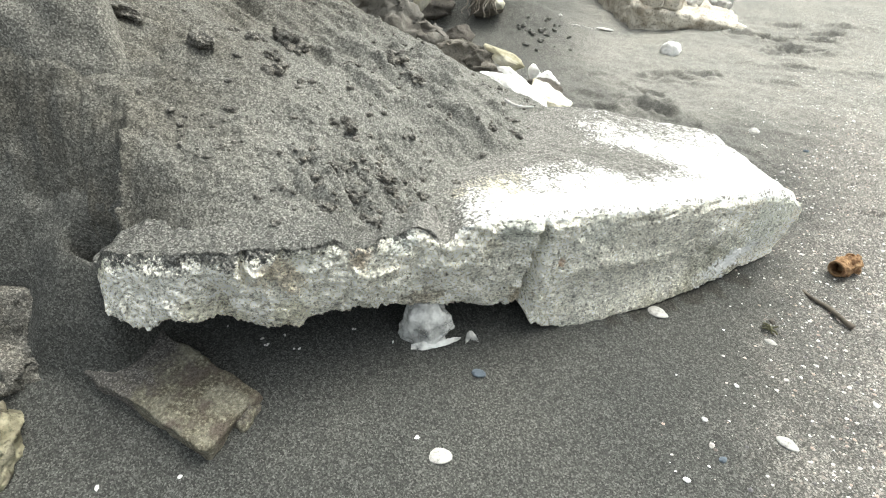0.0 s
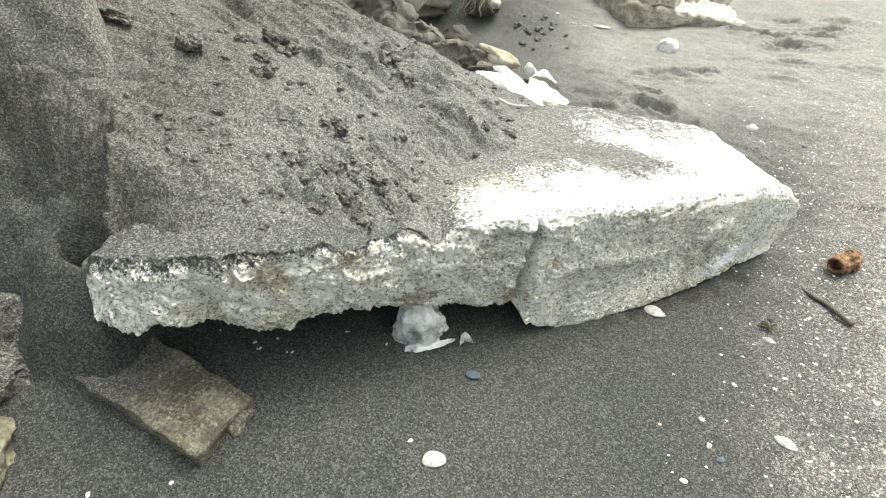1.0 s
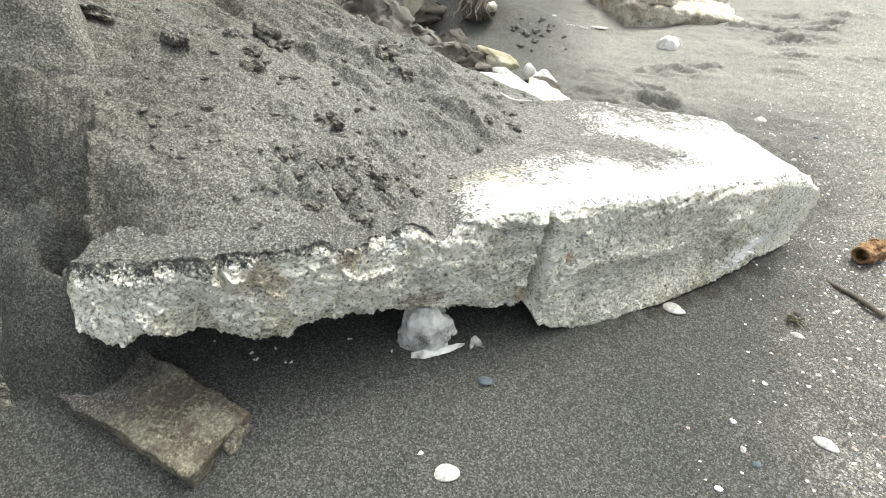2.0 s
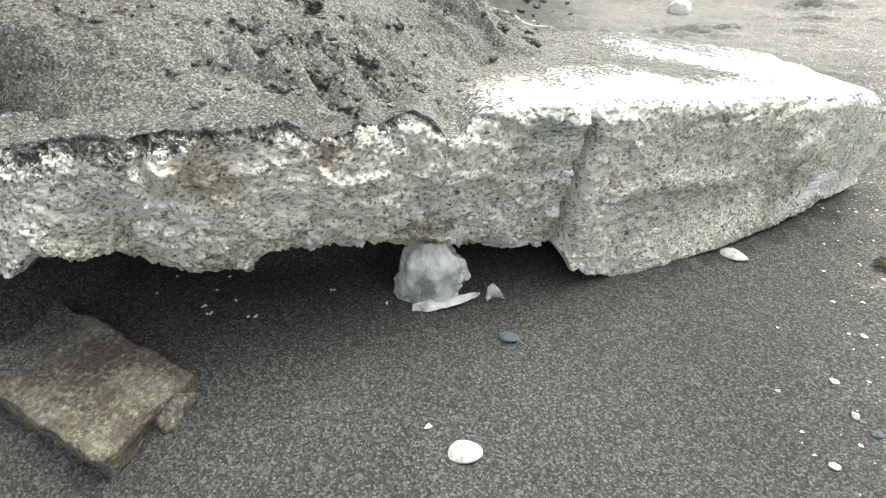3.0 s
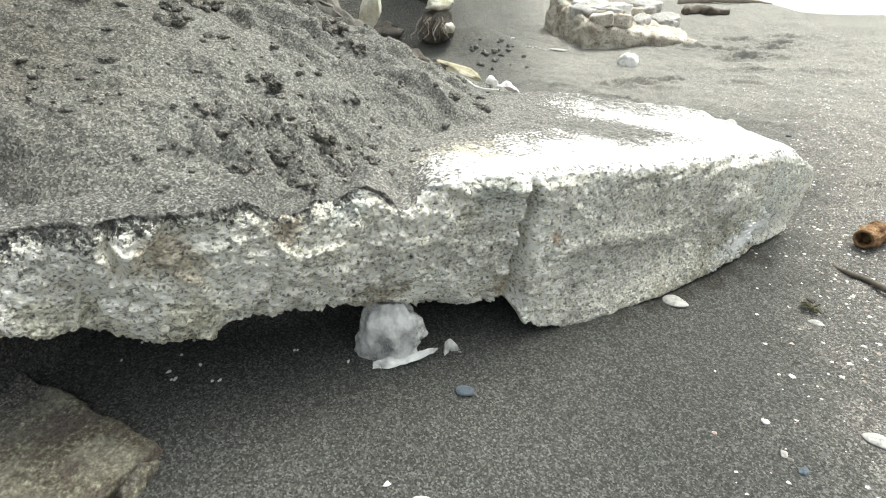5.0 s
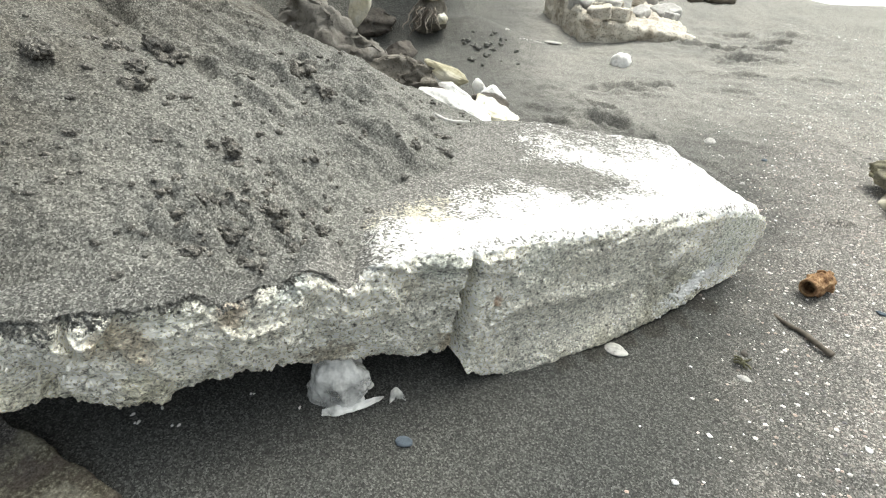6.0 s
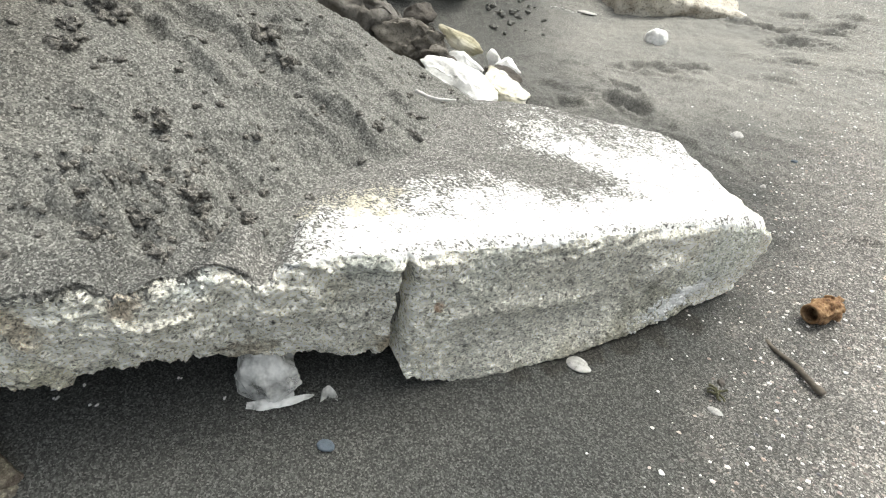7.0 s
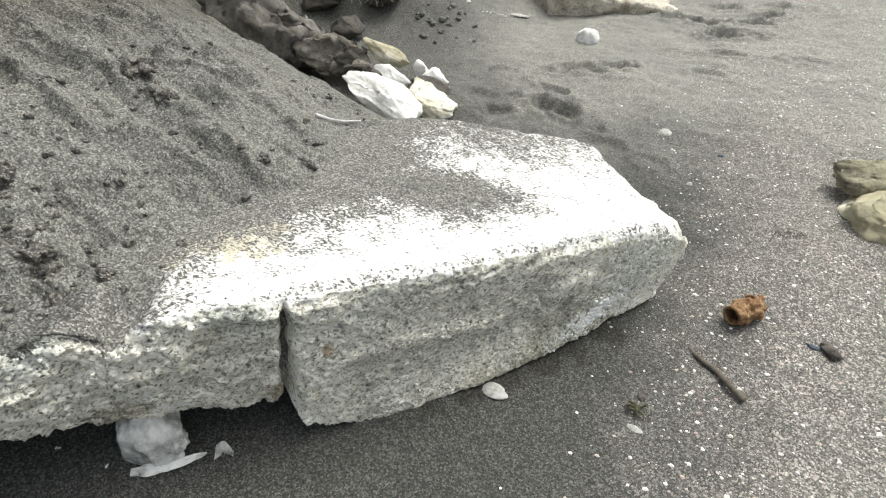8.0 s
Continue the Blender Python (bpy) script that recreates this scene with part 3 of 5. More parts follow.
    for level, x0, x1, deep in ((0.316, 0.07, 0.33, 0.010), (0.333, 0.10, 0.24, 0.005), (0.352, 0.12, 0.30, 0.004)):
        line = level - 0.20 * (X - 0.12) + 0.004 * vnoise(X * 16, level * 90, 0, 44)
        out = out - deep * np.exp(-(((Z - line) / 0.0028) ** 2)) * smooth(x0, x0 + 0.04, X) * smooth(x1, x1 - 0.05, X) * smooth(-0.5, 0.1, vnoise(X * 20, level * 50, 0, 49))
    # chipped step below the bleached edge
    step = np.interp(xs, TOP_X, TOP_Z)[:, None] - 0.030 + 0.010 * vnoise(X * 12, 0.9, 0, 50)
    kept = smooth(0.0, 0.35, fbm(X * 9 + 0.6, Z * 30, 0, 3, 53)) * smooth(0.48, 0.51, X) * smooth(1.20, 1.05, X)
    out = out - 0.009 * smooth(-0.003, 0.003, Z - step) * kept
    # a stone set in the face, undercut along its foot
    r = np.sqrt(((X - 0.975) / 0.062) ** 2 + ((Z - 0.182) / 0.050) ** 2) * (1 + 0.2 * vnoise(X * 30, Z * 30, 0, 47))
    out = out + 0.011 * smooth(1.0, 0.45, r) - 0.014 * np.exp(-(((r - 1.08) / 0.09) ** 2)) * smooth(0.02, -0.05, (Z - 0.175) + 0.5 * (X - 0.975))
    # big conchoidal breaks landward, then crumbs and pits everywhere
    coarse = smooth(0.75, 0.25, X)
    wx, wz = X + 0.025 * vnoise(X * 18, Z * 18, 0, 54), Z + 0.025 * vnoise(X * 18, Z * 18, 5, 55)
    out = out + (0.004 + 0.007 * coarse) * fbm(X * 8, Z * 9, 0.2, 3, 51) + (0.001 + 0.009 * coarse) * cells2(wx * 9, wz * 11, 56) + (0.0008 + 0.0060 * coarse) * cells2(wx * 26, wz * 30, 57)
    out = out + (0.0020 + 0.0012 * coarse) * fbm(X * 55, Z * 60, 0.4, 4, 52, 0.75) - (0.0028 + 0.0016 * coarse) * smooth(0.35, 0.7, fbm(X * 85, Z * 85, 2.4, 3, 58, 0.6))
    # ragged, flaking underside edge
    out = out + 0.012 * smooth(0.22, 0.0, h) * fbm(X * 24, Z * 60, 1.1, 4, 59, 0.65) * smooth(0.50, 0.42, X)
    tuck = 0.08 * smooth(0.75, 0.0, h) * smooth(1.02, 1.28, X)
    loops.append(np.stack([X + n[0] * out - 0.815 * tuck, fy[:, None] + n[1] * out - 0.45 * tuck, Z], -1))
    # upper side, from the front edge to the back
    v = (np.linspace(0, 1, nt + 1)[1:] ** 1.35)[None, :]
    X = xs[:, None] + (bx - xs)[:, None] * v
    Y = fy[:, None] + (by - fy)[:, None] * v
    # start from the rounded front edge
    first = loops[0][:, -1, :]
    near = np.clip(1 - v / 0.03, 0, 1)
    X = X * (1 - near) + (first[:, 0:1] + (bx - xs)[:, None] * v) * near
    Y = Y * (1 - near) + (first[:, 1:2] + (by - fy)[:, None] * v) * near
    plane = slab_plane(X, Y) - 0.03 * smooth(0.33, 0.15, X) - 0.09 * smooth(-0.15, -0.38, X)
    w = np.where(X < 0.3, smooth(0.12, 0.20, v), smooth(0.0, 0.16, v))
    Z = zt[:, None] * (1 - w) + plane * w + 0.010 * smooth(0, 0.03, v) * smooth(0.16, 0.03, v) * smooth(0.3, 0.6, X)
    Z = Z + 0.007 * fbm(X * 5, Y * 5, 0, 3, 61) + 0.003 * fbm(X * 26, Y * 26, 0, 4, 62, 0.6)
    Z = Z - 0.05 * smooth(0.90, 1.0, v) ** 2 - 0.045 * smooth(1.17, 1.26, xs)[:, None]
    loops.append(np.stack([X, Y, Z], -1))
    # back and under side
    last = loops[-1][:, -1, :]
    zu = np.interp(xs, [-0.40, 0.2, 0.6, 1.26], [0.24, 0.16, -0.02, -0.06])
    k = np.linspace(0, 1, nb + 1)[None, 1:, None]
    inward = 0.10 * smooth(0.98, 1.26, xs)
    low = np.stack([bx + 0.02 - inward, by + 0.01 - 0.5 * inward, zu - 0.05], -1)
    loops.append(last[:, None, :] * (1 - k) + low[:, None, :] * k)
    k = np.linspace(0, 1, nu + 1)[None, 1:-1, None]
    foot = loops[0][:, 0, :]
    under = low[:, None, :] * (1 - k) + foot[:, None, :] * k
    under[..., 2] += 0.03 * np.sin(np.pi * k[..., 0]) * smooth(0.5, 0.2, under[..., 0]) + 0.012 * fbm(under[..., 0] * 14, under[..., 1] * 14, 0, 4, 63)
    loops.append(under)
    P = np.concatenate(loops, 1)
    m = P.shape[1]
    # round both ends off and close them
    k = np.arange(nx * m).reshape(nx, m)
    nxt = np.roll(k, -1, axis=1)
    faces = np.stack([k[:-1], k[1:], nxt[1:], nxt[:-1]], -1).reshape(-1, 4).tolist()
    V = P.reshape(-1, 3)
    extra = []
    for row, turn in ((0, 1), (nx - 1, -1)):
        ring, centre = k[row], P[row].mean(0)
        away = np.array([0.014 if turn > 0 else 0.022, 0.006, 0.0]) * -turn
        previous, start = ring, len(V) + sum(len(e) for e in extra)
        for step in range(1, 24):
            f = step / 24
            pts = P[row] * (1 - f) + centre * f + away * math.sin(math.pi / 2 * min(1, f * 3))
            pts[:, 0] += 0.012 * fbm(pts[:, 1] * 16, pts[:, 2] * 16, row, 4, 71)
            ids = np.arange(start, start + m)
            start += m
            extra.append(pts)
            quads = np.stack([previous, np.roll(previous, -1), np.roll(ids, -1), ids], -1)
            faces += (quads[:, ::-1] if turn < 0 else quads).tolist()
            previous = ids
        faces.append(tuple(previous[::turn].tolist()))
    V = np.concatenate([V] + extra)
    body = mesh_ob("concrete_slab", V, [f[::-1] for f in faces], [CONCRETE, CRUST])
    tagged(body, "broken pale concrete slab, cracked, bleached white on top", "concrete slab")
    # bleached crust on the upper side, with a ragged edge that spills over the front
    me = body.data
    which = np.zeros(len(me.polygons), int)
    j = np.arange(m)[None, :] + 0 * k[:-1]
    mid = P[:-1]
    spill = nh - 2 + 3.5 * fbm(mid[..., 0] * 45, mid[..., 2] * 45, 0.3, 4, 81, 0.75)
    spill = np.where(mid[..., 0] < 0.20 + 0.05 * vnoise(mid[..., 1] * 30, mid[..., 0] * 30, 0, 82), 9999, spill)
    top = (j >= spill) & (j < nh + nt + 1)
    which[: top.size] = top.ravel()
    cover = me.attributes.new("grit_cover", "FLOAT", "POINT")
    below = np.interp(V[:, 0], TOP_X, TOP_Z) - V[:, 2]
    lying = grit_cover(V[:, 0], V[:, 1])
    edge = (1.15 - np.clip(below, 0, 0.2) / (0.046 + 0.016 * smooth(0.10, -0.05, V[:, 0]))) * smooth(0.34, 0.22, V[:, 0])
    index = np.arange(len(V)) % m
    cover.data.foreach_set("value", np.where(index < nh, 0.58 * np.clip(edge, 0, 1), lying).astype(np.float32))
    me.polygons.foreach_set("material_index", which.tolist())
    me.update()
    return body


SLAB = build_slab()


# ---- the sand lying on the slab ----
RIDGES = [
    ([(-0.60, 1.82), (-0.42, 1.74), (-0.29, 1.66), (-0.14, 1.60), (0.0, 1.557), (0.14, 1.56)], 0.016, 0.025, 0.08),
    ([(-0.55, 1.84), (-0.30, 1.77), (-0.18, 1.74), (-0.02, 1.73), (0.06, 1.70), (0.23, 1.63)], 0.034, 0.040, 0.08),
    ([(-0.50, 2.00), (-0.30, 1.90), (-0.18, 1.90), (-0.03, 1.90), (0.15, 1.79), (0.27, 1.74)], 0.022, 0.030, 0.06),
    ([(-0.50, 2.14), (-0.16, 2.06), (0.0, 2.03), (0.14, 1.94), (0.32, 1.85)], 0.024, 0.035, 0.06),
]


def side_of(x, y, line):
    """How far a place lies uphill (+) or downhill (-) of a crooked line."""
    best = np.full(np.broadcast(x, y).shape, 9.0)
    for (ax, ay), (bx, by) in zip(line, line[1:]):
        dx, dy = bx - ax, by - ay
        t = np.clip(((x - ax) * dx + (y - ay) * dy) / (dx * dx + dy * dy), 0, 1)
        px, py = x - ax - t * dx, y - ay - t * dy
        d = np.hypot(px, py) * np.where(dx * py - dy * px > 0, 1, -1)
        best = np.where(np.abs(d) < np.abs(best), d, best)
    return best


def mound_z(x, y):
    plane = slab_plane(x, y)
    full = -0.089 - 0.241 * x + 0.775 * y - 0.016 * x * x - 0.075 * x * y - 0.251 * y * y
    full = full + 0.25 * np.clip(-0.45 - x, 0, 2) * smooth(1.1, 1.6, y)
    full = full + 0.042 * np.exp(-(((x + 0.29) / 0.17) ** 2) - ((y - 1.42) / 0.17) ** 2)
    e = heap_edge(y) - x + 0.035 * fbm(x * 12, y * 12, 0, 5, 91, 0.6)
    t = smooth(-0.03, 0.14, e)
    film = -0.016 + 0.0165 * np.exp(-(((x - 0.60) / 0.17) ** 2) - ((y - 1.735 - 0.10 * (x - 0.6)) / 0.065) ** 2)
    film = film + 0.006 * np.exp(-(((x - 0.52) / 0.10) ** 2) - ((y - 1.97) / 0.10) ** 2)
    thick = np.maximum(full - plane, 0.004) * t + film * (1 - t)
    z = plane + thick + 0.0018 * fbm(x * 45, y * 45, 0, 3, 92, 0.75) + 0.010 * fbm(x * 6, y * 6, 0, 3, 98, 0.5) * t
    # loose crumbs, denser here and there
    many = smooth(-0.2, 0.7, fbm(x * 5, y * 5, 0, 3, 103)) * smooth(0.0, 0.06, e)
    z = z + many * (0.009 * smooth(0.42, 0.62, fbm(x * 25, y * 25, 0, 3, 104, 0.6)) + 0.005 * smooth(0.5, 0.7, fbm(x * 52, y * 52, 0, 2, 105, 0.6)))
    # ridges and furrows running down the slope, crumbling along their crests
    down = smooth(1.35, 1.6, y) * smooth(0.46, 0.15, x)
    wob = 0.022 * fbm(x * 9, y * 9, 0, 3, 108)
    for k, (line, high, steep, gentle) in enumerate(RIDGES):
        d = side_of(x, y, line) + wob
        crest = np.where(d > 0, np.exp(-((d / gentle) ** 2)), np.exp(-((d / steep) ** 2)))
        z = z + down * high * crest * (1 + 0.35 * fbm(x * 9, y * 9, k, 3, 93, 0.6))
        z = z + down * 0.013 * np.exp(-((d / 0.03) ** 2)) * smooth(0.15, 0.5, fbm(x * 24, y * 24, k, 3, 94, 0.6))
        z = z - down * 0.4 * high * np.exp(-(((d + 2.1 * steep) / steep) ** 2))
    u, v = x * 0.96 - y * 0.27, x * 0.27 + y * 0.96 + 0.04 * fbm(x * 5, y * 5, 0, 3, 110)
    z = z + down * (0.008 * fbm(u * 5, v * 20, 0, 4, 109, 0.6) + 0.008 * smooth(0.35, 0.6, fbm(u * 9, v * 26, 2, 3, 111)))
    # clotted, trampled sand near the front edge
    clot = np.exp(-(((x - 0.12) / 0.15) ** 2) - ((y - 1.20) / 0.12) ** 2) + 0.30 * smooth(0.35, -0.1, x) * smooth(1.6, 1.2, y)
    rough = fbm(x * 22, y * 22, 0, 4, 95, 0.65)
    pits = smooth(0.25, 0.75, fbm(x * 15, y * 18, 3, 3, 99))
    clods = cells2(x * 26 + 0.5 * fbm(x * 30, y * 30, 0, 2, 112), y * 30, 113)
    z = z + clot * (0.016 * smooth(0.1, 0.5, rough) + 0.012 * clods - 0.004 - 0.016 * pits + 0.010 * smooth(0.3, 0.5, fbm(x * 48, y * 48, 0, 2, 106)))
    # a gully that runs out over the edge
    along = np.clip((x - 0.06) * 0.5 + (1.17 - y) * 0.87, -0.1, 0.2)
    across = (x - 0.06) * 0.87 - (1.17 - y) * 0.5 + 0.012 * vnoise(along * 40, 0.5, 0, 101)
    z = z - 0.030 * np.exp(-((across / 0.022) ** 2)) * smooth(-0.03, 0.03, along)
    # steep, washed-out corner at the landward end
    d = (y - front_y(x)) * 0.815
    flute = 0.016 * fbm(x * 40, y * 5, 0, 4, 96, 0.6)
    side = smooth(0.0, 0.045, np.interp(y, [0.86, 0.93, 0.99, 1.17, 1.20], [-0.352, -0.357, -0.368, -0.430, -0.445]) - x + 0.010 * fbm(y * 34, x * 6, 0, 4, 100, 0.6))
    fall = side * smooth(-0.01, 0.23, 1.20 + 0.10 * np.clip(-0.52 - x, 0, 1) - y + flute)
    z = z * (1 - fall) + np.minimum(z, ground_z(x, y) - 0.03) * fall + 0.03 * fbm(x * 60, y * 7, 0, 3, 102, 0.6) * fall * (1 - fall)
    # it thins out at the front edge and falls away behind
    lip = np.minimum.reduce([np.interp(x + k, TOP_X, TOP_Z) for k in (0.0, 0.012, 0.024, 0.036, 0.048)]) - 0.012
    brink = lip - 0.020 + 0.026 * smooth(0.060, 0.105, d + 0.012 * fbm(x * 30, y * 12, 0, 4, 97, 0.65)) + 0.003 * fbm(x * 30, y * 30, 0, 3, 107)
    near = smooth(0.17, 0.06, d) * smooth(0.36, 0.29, x) * smooth(-0.40, -0.36, x)
    z = z * (1 - near) + brink * near
    z = z - (0.09 * smooth(0.042, 0.016, d + 0.022 * fbm(x * 21, y * 21, 0, 5, 97, 0.65)) + 0.09 * smooth(0.036, 0.022, d)) * smooth(0.24, 0.29, x)
    back = (y - 2.16 + 0.62 * (x - 0.35)) * 0.85
    return z - 0.75 * np.clip(back, 0, None) - 0.02 * smooth(-0.05, 0.02, back)


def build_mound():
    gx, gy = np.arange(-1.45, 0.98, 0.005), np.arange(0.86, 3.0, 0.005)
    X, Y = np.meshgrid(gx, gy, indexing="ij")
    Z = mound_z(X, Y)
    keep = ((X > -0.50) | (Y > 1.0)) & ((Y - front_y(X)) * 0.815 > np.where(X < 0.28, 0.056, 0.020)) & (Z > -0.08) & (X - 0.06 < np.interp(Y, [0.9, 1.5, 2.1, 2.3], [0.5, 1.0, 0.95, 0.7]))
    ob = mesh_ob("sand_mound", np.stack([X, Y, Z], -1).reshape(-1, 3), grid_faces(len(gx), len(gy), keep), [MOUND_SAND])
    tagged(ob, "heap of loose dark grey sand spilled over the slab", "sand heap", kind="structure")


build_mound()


# ---- stones ----
def stone_bm(size, seed, facets=13, rough=0.10, level=4, cut=0.58, crumb=0.045):
    """A broken stone: a ball cut by chance planes and roughened."""
    rng = random.Random(seed)
    bm = bmesh.new()
    bmesh.ops.create_icosphere(bm, subdivisions=level, radius=1.0)
    P = np.array([v.co[:] for v in bm.verts])
    for _ in range(facets):
        d = np.array([rng.gauss(0, 1) for _ in range(3)])
        d /= np.linalg.norm(d)
        over = np.clip(P @ d - rng.uniform(cut, cut + 0.22), 0, None)
        P -= over[:, None] * d * 0.93
    P *= 1 + rough * fbm(P[:, 0] * 2.1, P[:, 1] * 2.1, P[:, 2] * 2.1, 4, seed)[:, None]
    P += crumb * np.stack([fbm(P[:, 0] * 5, P[:, 1] * 5, P[:, 2] * 5, 3, seed + k, 0.7) for k in range(3)], -1)
    P *= np.array(size) / 2
    for v, p in zip(bm.verts, P):
        v.co = p
    return bm


def stone(name, size, at, turn, seed, material, label, category="rock", group="", **more):
    ob = part(name, stone_bm(size, seed, **more), material)
    ob.matrix_world = pose(*at, *turn)
    return tagged(ob, label, category, group)


stone("rock", (0.58, 0.25, 0.25), (0.28, 2.67, 0.075), (14, 16, -40), 4, WHITE_ROCK, "large bright white rock lying behind the slab", group="white rocks", cut=0.42, crumb=0.03, facets=22, level=5)
stone("rock", (0.40, 0.27, 0.17), (0.435, 2.785, 0.035), (0, 12, -26), 8, CREAM_ROCK, "white and cream coloured rock on dark sand", group="white rocks", cut=0.45, facets=18, level=5)
stone("rock", (0.27, 0.15, 0.12), (0.225, 2.93, 0.055), (0, 5, -4), 12, WHITE_ROCK, "small white rock with a dark shaded side", group="white rocks", cut=0.45)
stone("rock", (0.15, 0.13, 0.12), (0.42, 2.97, 0.05), (0, 10, -12), 14, WHITE_ROCK, "small white rock beside larger ones", group="white rocks", cut=0.45)
stone("rock", (0.10, 0.09, 0.12), (0.35, 3.05, 0.05), (0, 0, 30), 15, WHITE_ROCK, "small upright white stone", group="white rocks", cut=0.45)
stone("rock", (0.21, 0.12, 0.11), (0.415, 2.91, 0.04), (0, 0, -20), 19, DARK_ROCK, "small dark grey stone between white rocks", group="dark rocks")
stone("rock", (0.20, 0.11, 0.12), (0.12, 2.87, 0.08), (0, 0, -14), 18, DARK_ROCK, "small dark grey stone beside white rocks", group="dark rocks")
stone("rock", (0.10, 0.07, 0.05), (0.13, 2.86, 0.135), (0, 0, -14), 20, BROWN_ROCK, "small brown stone resting on a dark one", group="yellowish rocks")
stone("rock", (0.54, 0.32, 0.30), (-0.045, 2.98, 0.11), (0, 6, -10), 23, BROWN_ROCK, "dull brown sandy rock behind white rocks", group="dark rocks", cut=0.42, facets=18, level=5, rough=0.16, crumb=0.07)
stone("rock", (0.50, 0.13, 0.10), (0.185, 3.09, 0.115), (10, 16, -13), 27, YELLOW_ROCK, "long pale yellowish rock with a cream top", group="yellowish rocks", cut=0.36, facets=20, level=5, crumb=0.03)
stone("rock", (0.20, 0.16, 0.14), (-0.16, 3.50, 0.07), (0, 0, 20), 29, DARK_ROCK, "brown rock in front of a dark hollow", group="dark rocks")
stone("rock", (0.135, 0.10, 0.11), (1.13, 3.76, 0.02), (0, 0, 10), 33, WHITE_ROCK, "rounded bright white stone on open sand", cut=0.75)
stone("rock", (0.60, 0.50, 0.24), (2.05, 2.32, 0.015), (0, 0, 20), 36, YELLOW_ROCK, "pale yellow stone half buried in grit", cut=0.42, facets=18, level=5)
stone("rock", (0.64, 0.42, 0.20), (2.07, 2.36, 0.075), (8, -8, -18), 37, LICHEN_ROCK, "greenish grey flat stone lying on another stone", cut=0.40, facets=18, level=5)
stone("rock", (0.22, 0.34, 0.22), (-0.60, 0.60, 0.05), (0, 0, 15), 39, LICHEN_ROCK, "mottled yellowish brown rock in the sand", cut=0.6, level=5, rough=0.16, crumb=0.09)
# Wears the darker heap sand because it lies in shadow.
stone("rock", (0.52, 0.36, 0.30), (-0.70, 0.885, 0.085), (0, 6, 20), 41, SHADED_SAND, "large lumpy sand-coated rock, shade put into its colour", group="dark rocks", rough=0.30, level=5, crumb=0.09)


from mathutils.bvhtree import BVHTree

# ---- block of old masonry in front of the slab ----
def rough_box(size, seed, cuts=26, amp=0.004, round_off=0.008):
    bm = bmesh.new()
    bmesh.ops.create_cube(bm, size=1.0)
    bmesh.ops.subdivide_edges(bm, edges=bm.edges[:], cuts=cuts, use_grid_fill=True)
    s = np.array(size)
    P = np.array([v.co[:] for v in bm.verts]) * s
    inner = np.clip(P, -(s / 2 - round_off), s / 2 - round_off)
    away = P - inner
    length = np.linalg.norm(away, axis=1, keepdims=True) + 1e-9
    P = inner + away / length * np.minimum(length, round_off)
    push = amp * fbm(P[:, 0] * 22, P[:, 1] * 22, P[:, 2] * 22, 4, seed, 0.6)
    P = P + push[:, None] * away / length + 0.35 * amp * np.stack([vnoise(P[:, 0] * 12, P[:, 1] * 12, P[:, 2] * 12 + 9 * k, seed + k) for k in range(3)], -1)
    for v, p in zip(bm.verts, P):
        v.co = p
    return bm


def sanded_stone():
    m = Nodes("mossy_old_masonry", 0.88)
    tone = m.ramp(m.noise(130, 5.0, 0.75), (0.34, (0.045, 0.038, 0.028)), (0.45, (0.085, 0.076, 0.055)), (0.55, (0.17, 0.157, 0.115)), (0.70, (0.46, 0.44, 0.34)))
    pale = m.gray(m.ramp(m.noise(12, 5.0, 0.65), (0.48, 0.0), (0.64, 0.45), smoothly=True))
    tone = m.mix(pale, tone, m.ramp(m.noise(160, 3.0, 0.7), (0.38, (0.14, 0.132, 0.098)), (0.62, (0.40, 0.385, 0.31))))
    dirt = m.ramp(m.noise(17, 5.0, 0.65), (0.38, 0.85), (0.54, 0.0), smoothly=True)
    tone = m.mix(m.gray(dirt), tone, m.ramp(m.noise(210, 3.0, 0.7), (0.35, (0.040, 0.030, 0.024)), (0.65, (0.15, 0.125, 0.105))))
    # sand has settled on the landward half
    edge = m.math("ADD", m.axis(0), m.math("MULTIPLY", m.math("SUBTRACT", m.noise(16, 5.0, 0.65), 0.5), 0.30))
    lies = m.gray(m.ramp(m.math("ADD", edge, 0.5), (0.44, 1.0), (0.56, 0.0), smoothly=True))
    sand, _ = sand_look(m, (0.115, 0.108, 0.098), 2.3)
    m.colour(m.mix(lies, tone, sand))
    return m.bump((m.noise(60, 5.0, 0.68), 0.004, 0.5), (m.noise(220, 3.0), 0.002, 0.6)).mat


def build_block():
    m = pose(-0.328, 0.855, 0.060, 2, 4.5, -16)
    thing = base("masonry_block", m, "brownish mortar-crusted masonry block half covered by sand", "masonry block")
    bm = rough_box((0.46, 0.165, 0.100), 5, 40, 0.005, 0.007)
    # a broken-out bite at the exposed end
    for v in bm.verts:
        d = math.hypot(v.co.x - 0.235, v.co.y + 0.005)
        if v.co.z > -0.03:
            v.co.x -= 0.012 * max(0, 1 - d / 0.05)
    masonry = sanded_stone()
    block = part("block", bm, masonry, thing)
    block.parent = thing
    lump = part("mortar", rough_box((0.056, 0.085, 0.062), 9, 18, 0.010, 0.016), masonry, thing, "grey lump of old mortar")
    lump.matrix_parent_inverse = Matrix()
    lump.matrix_basis = pose(0.220, 0.036, -0.002, 0, 4, 3)


build_block()


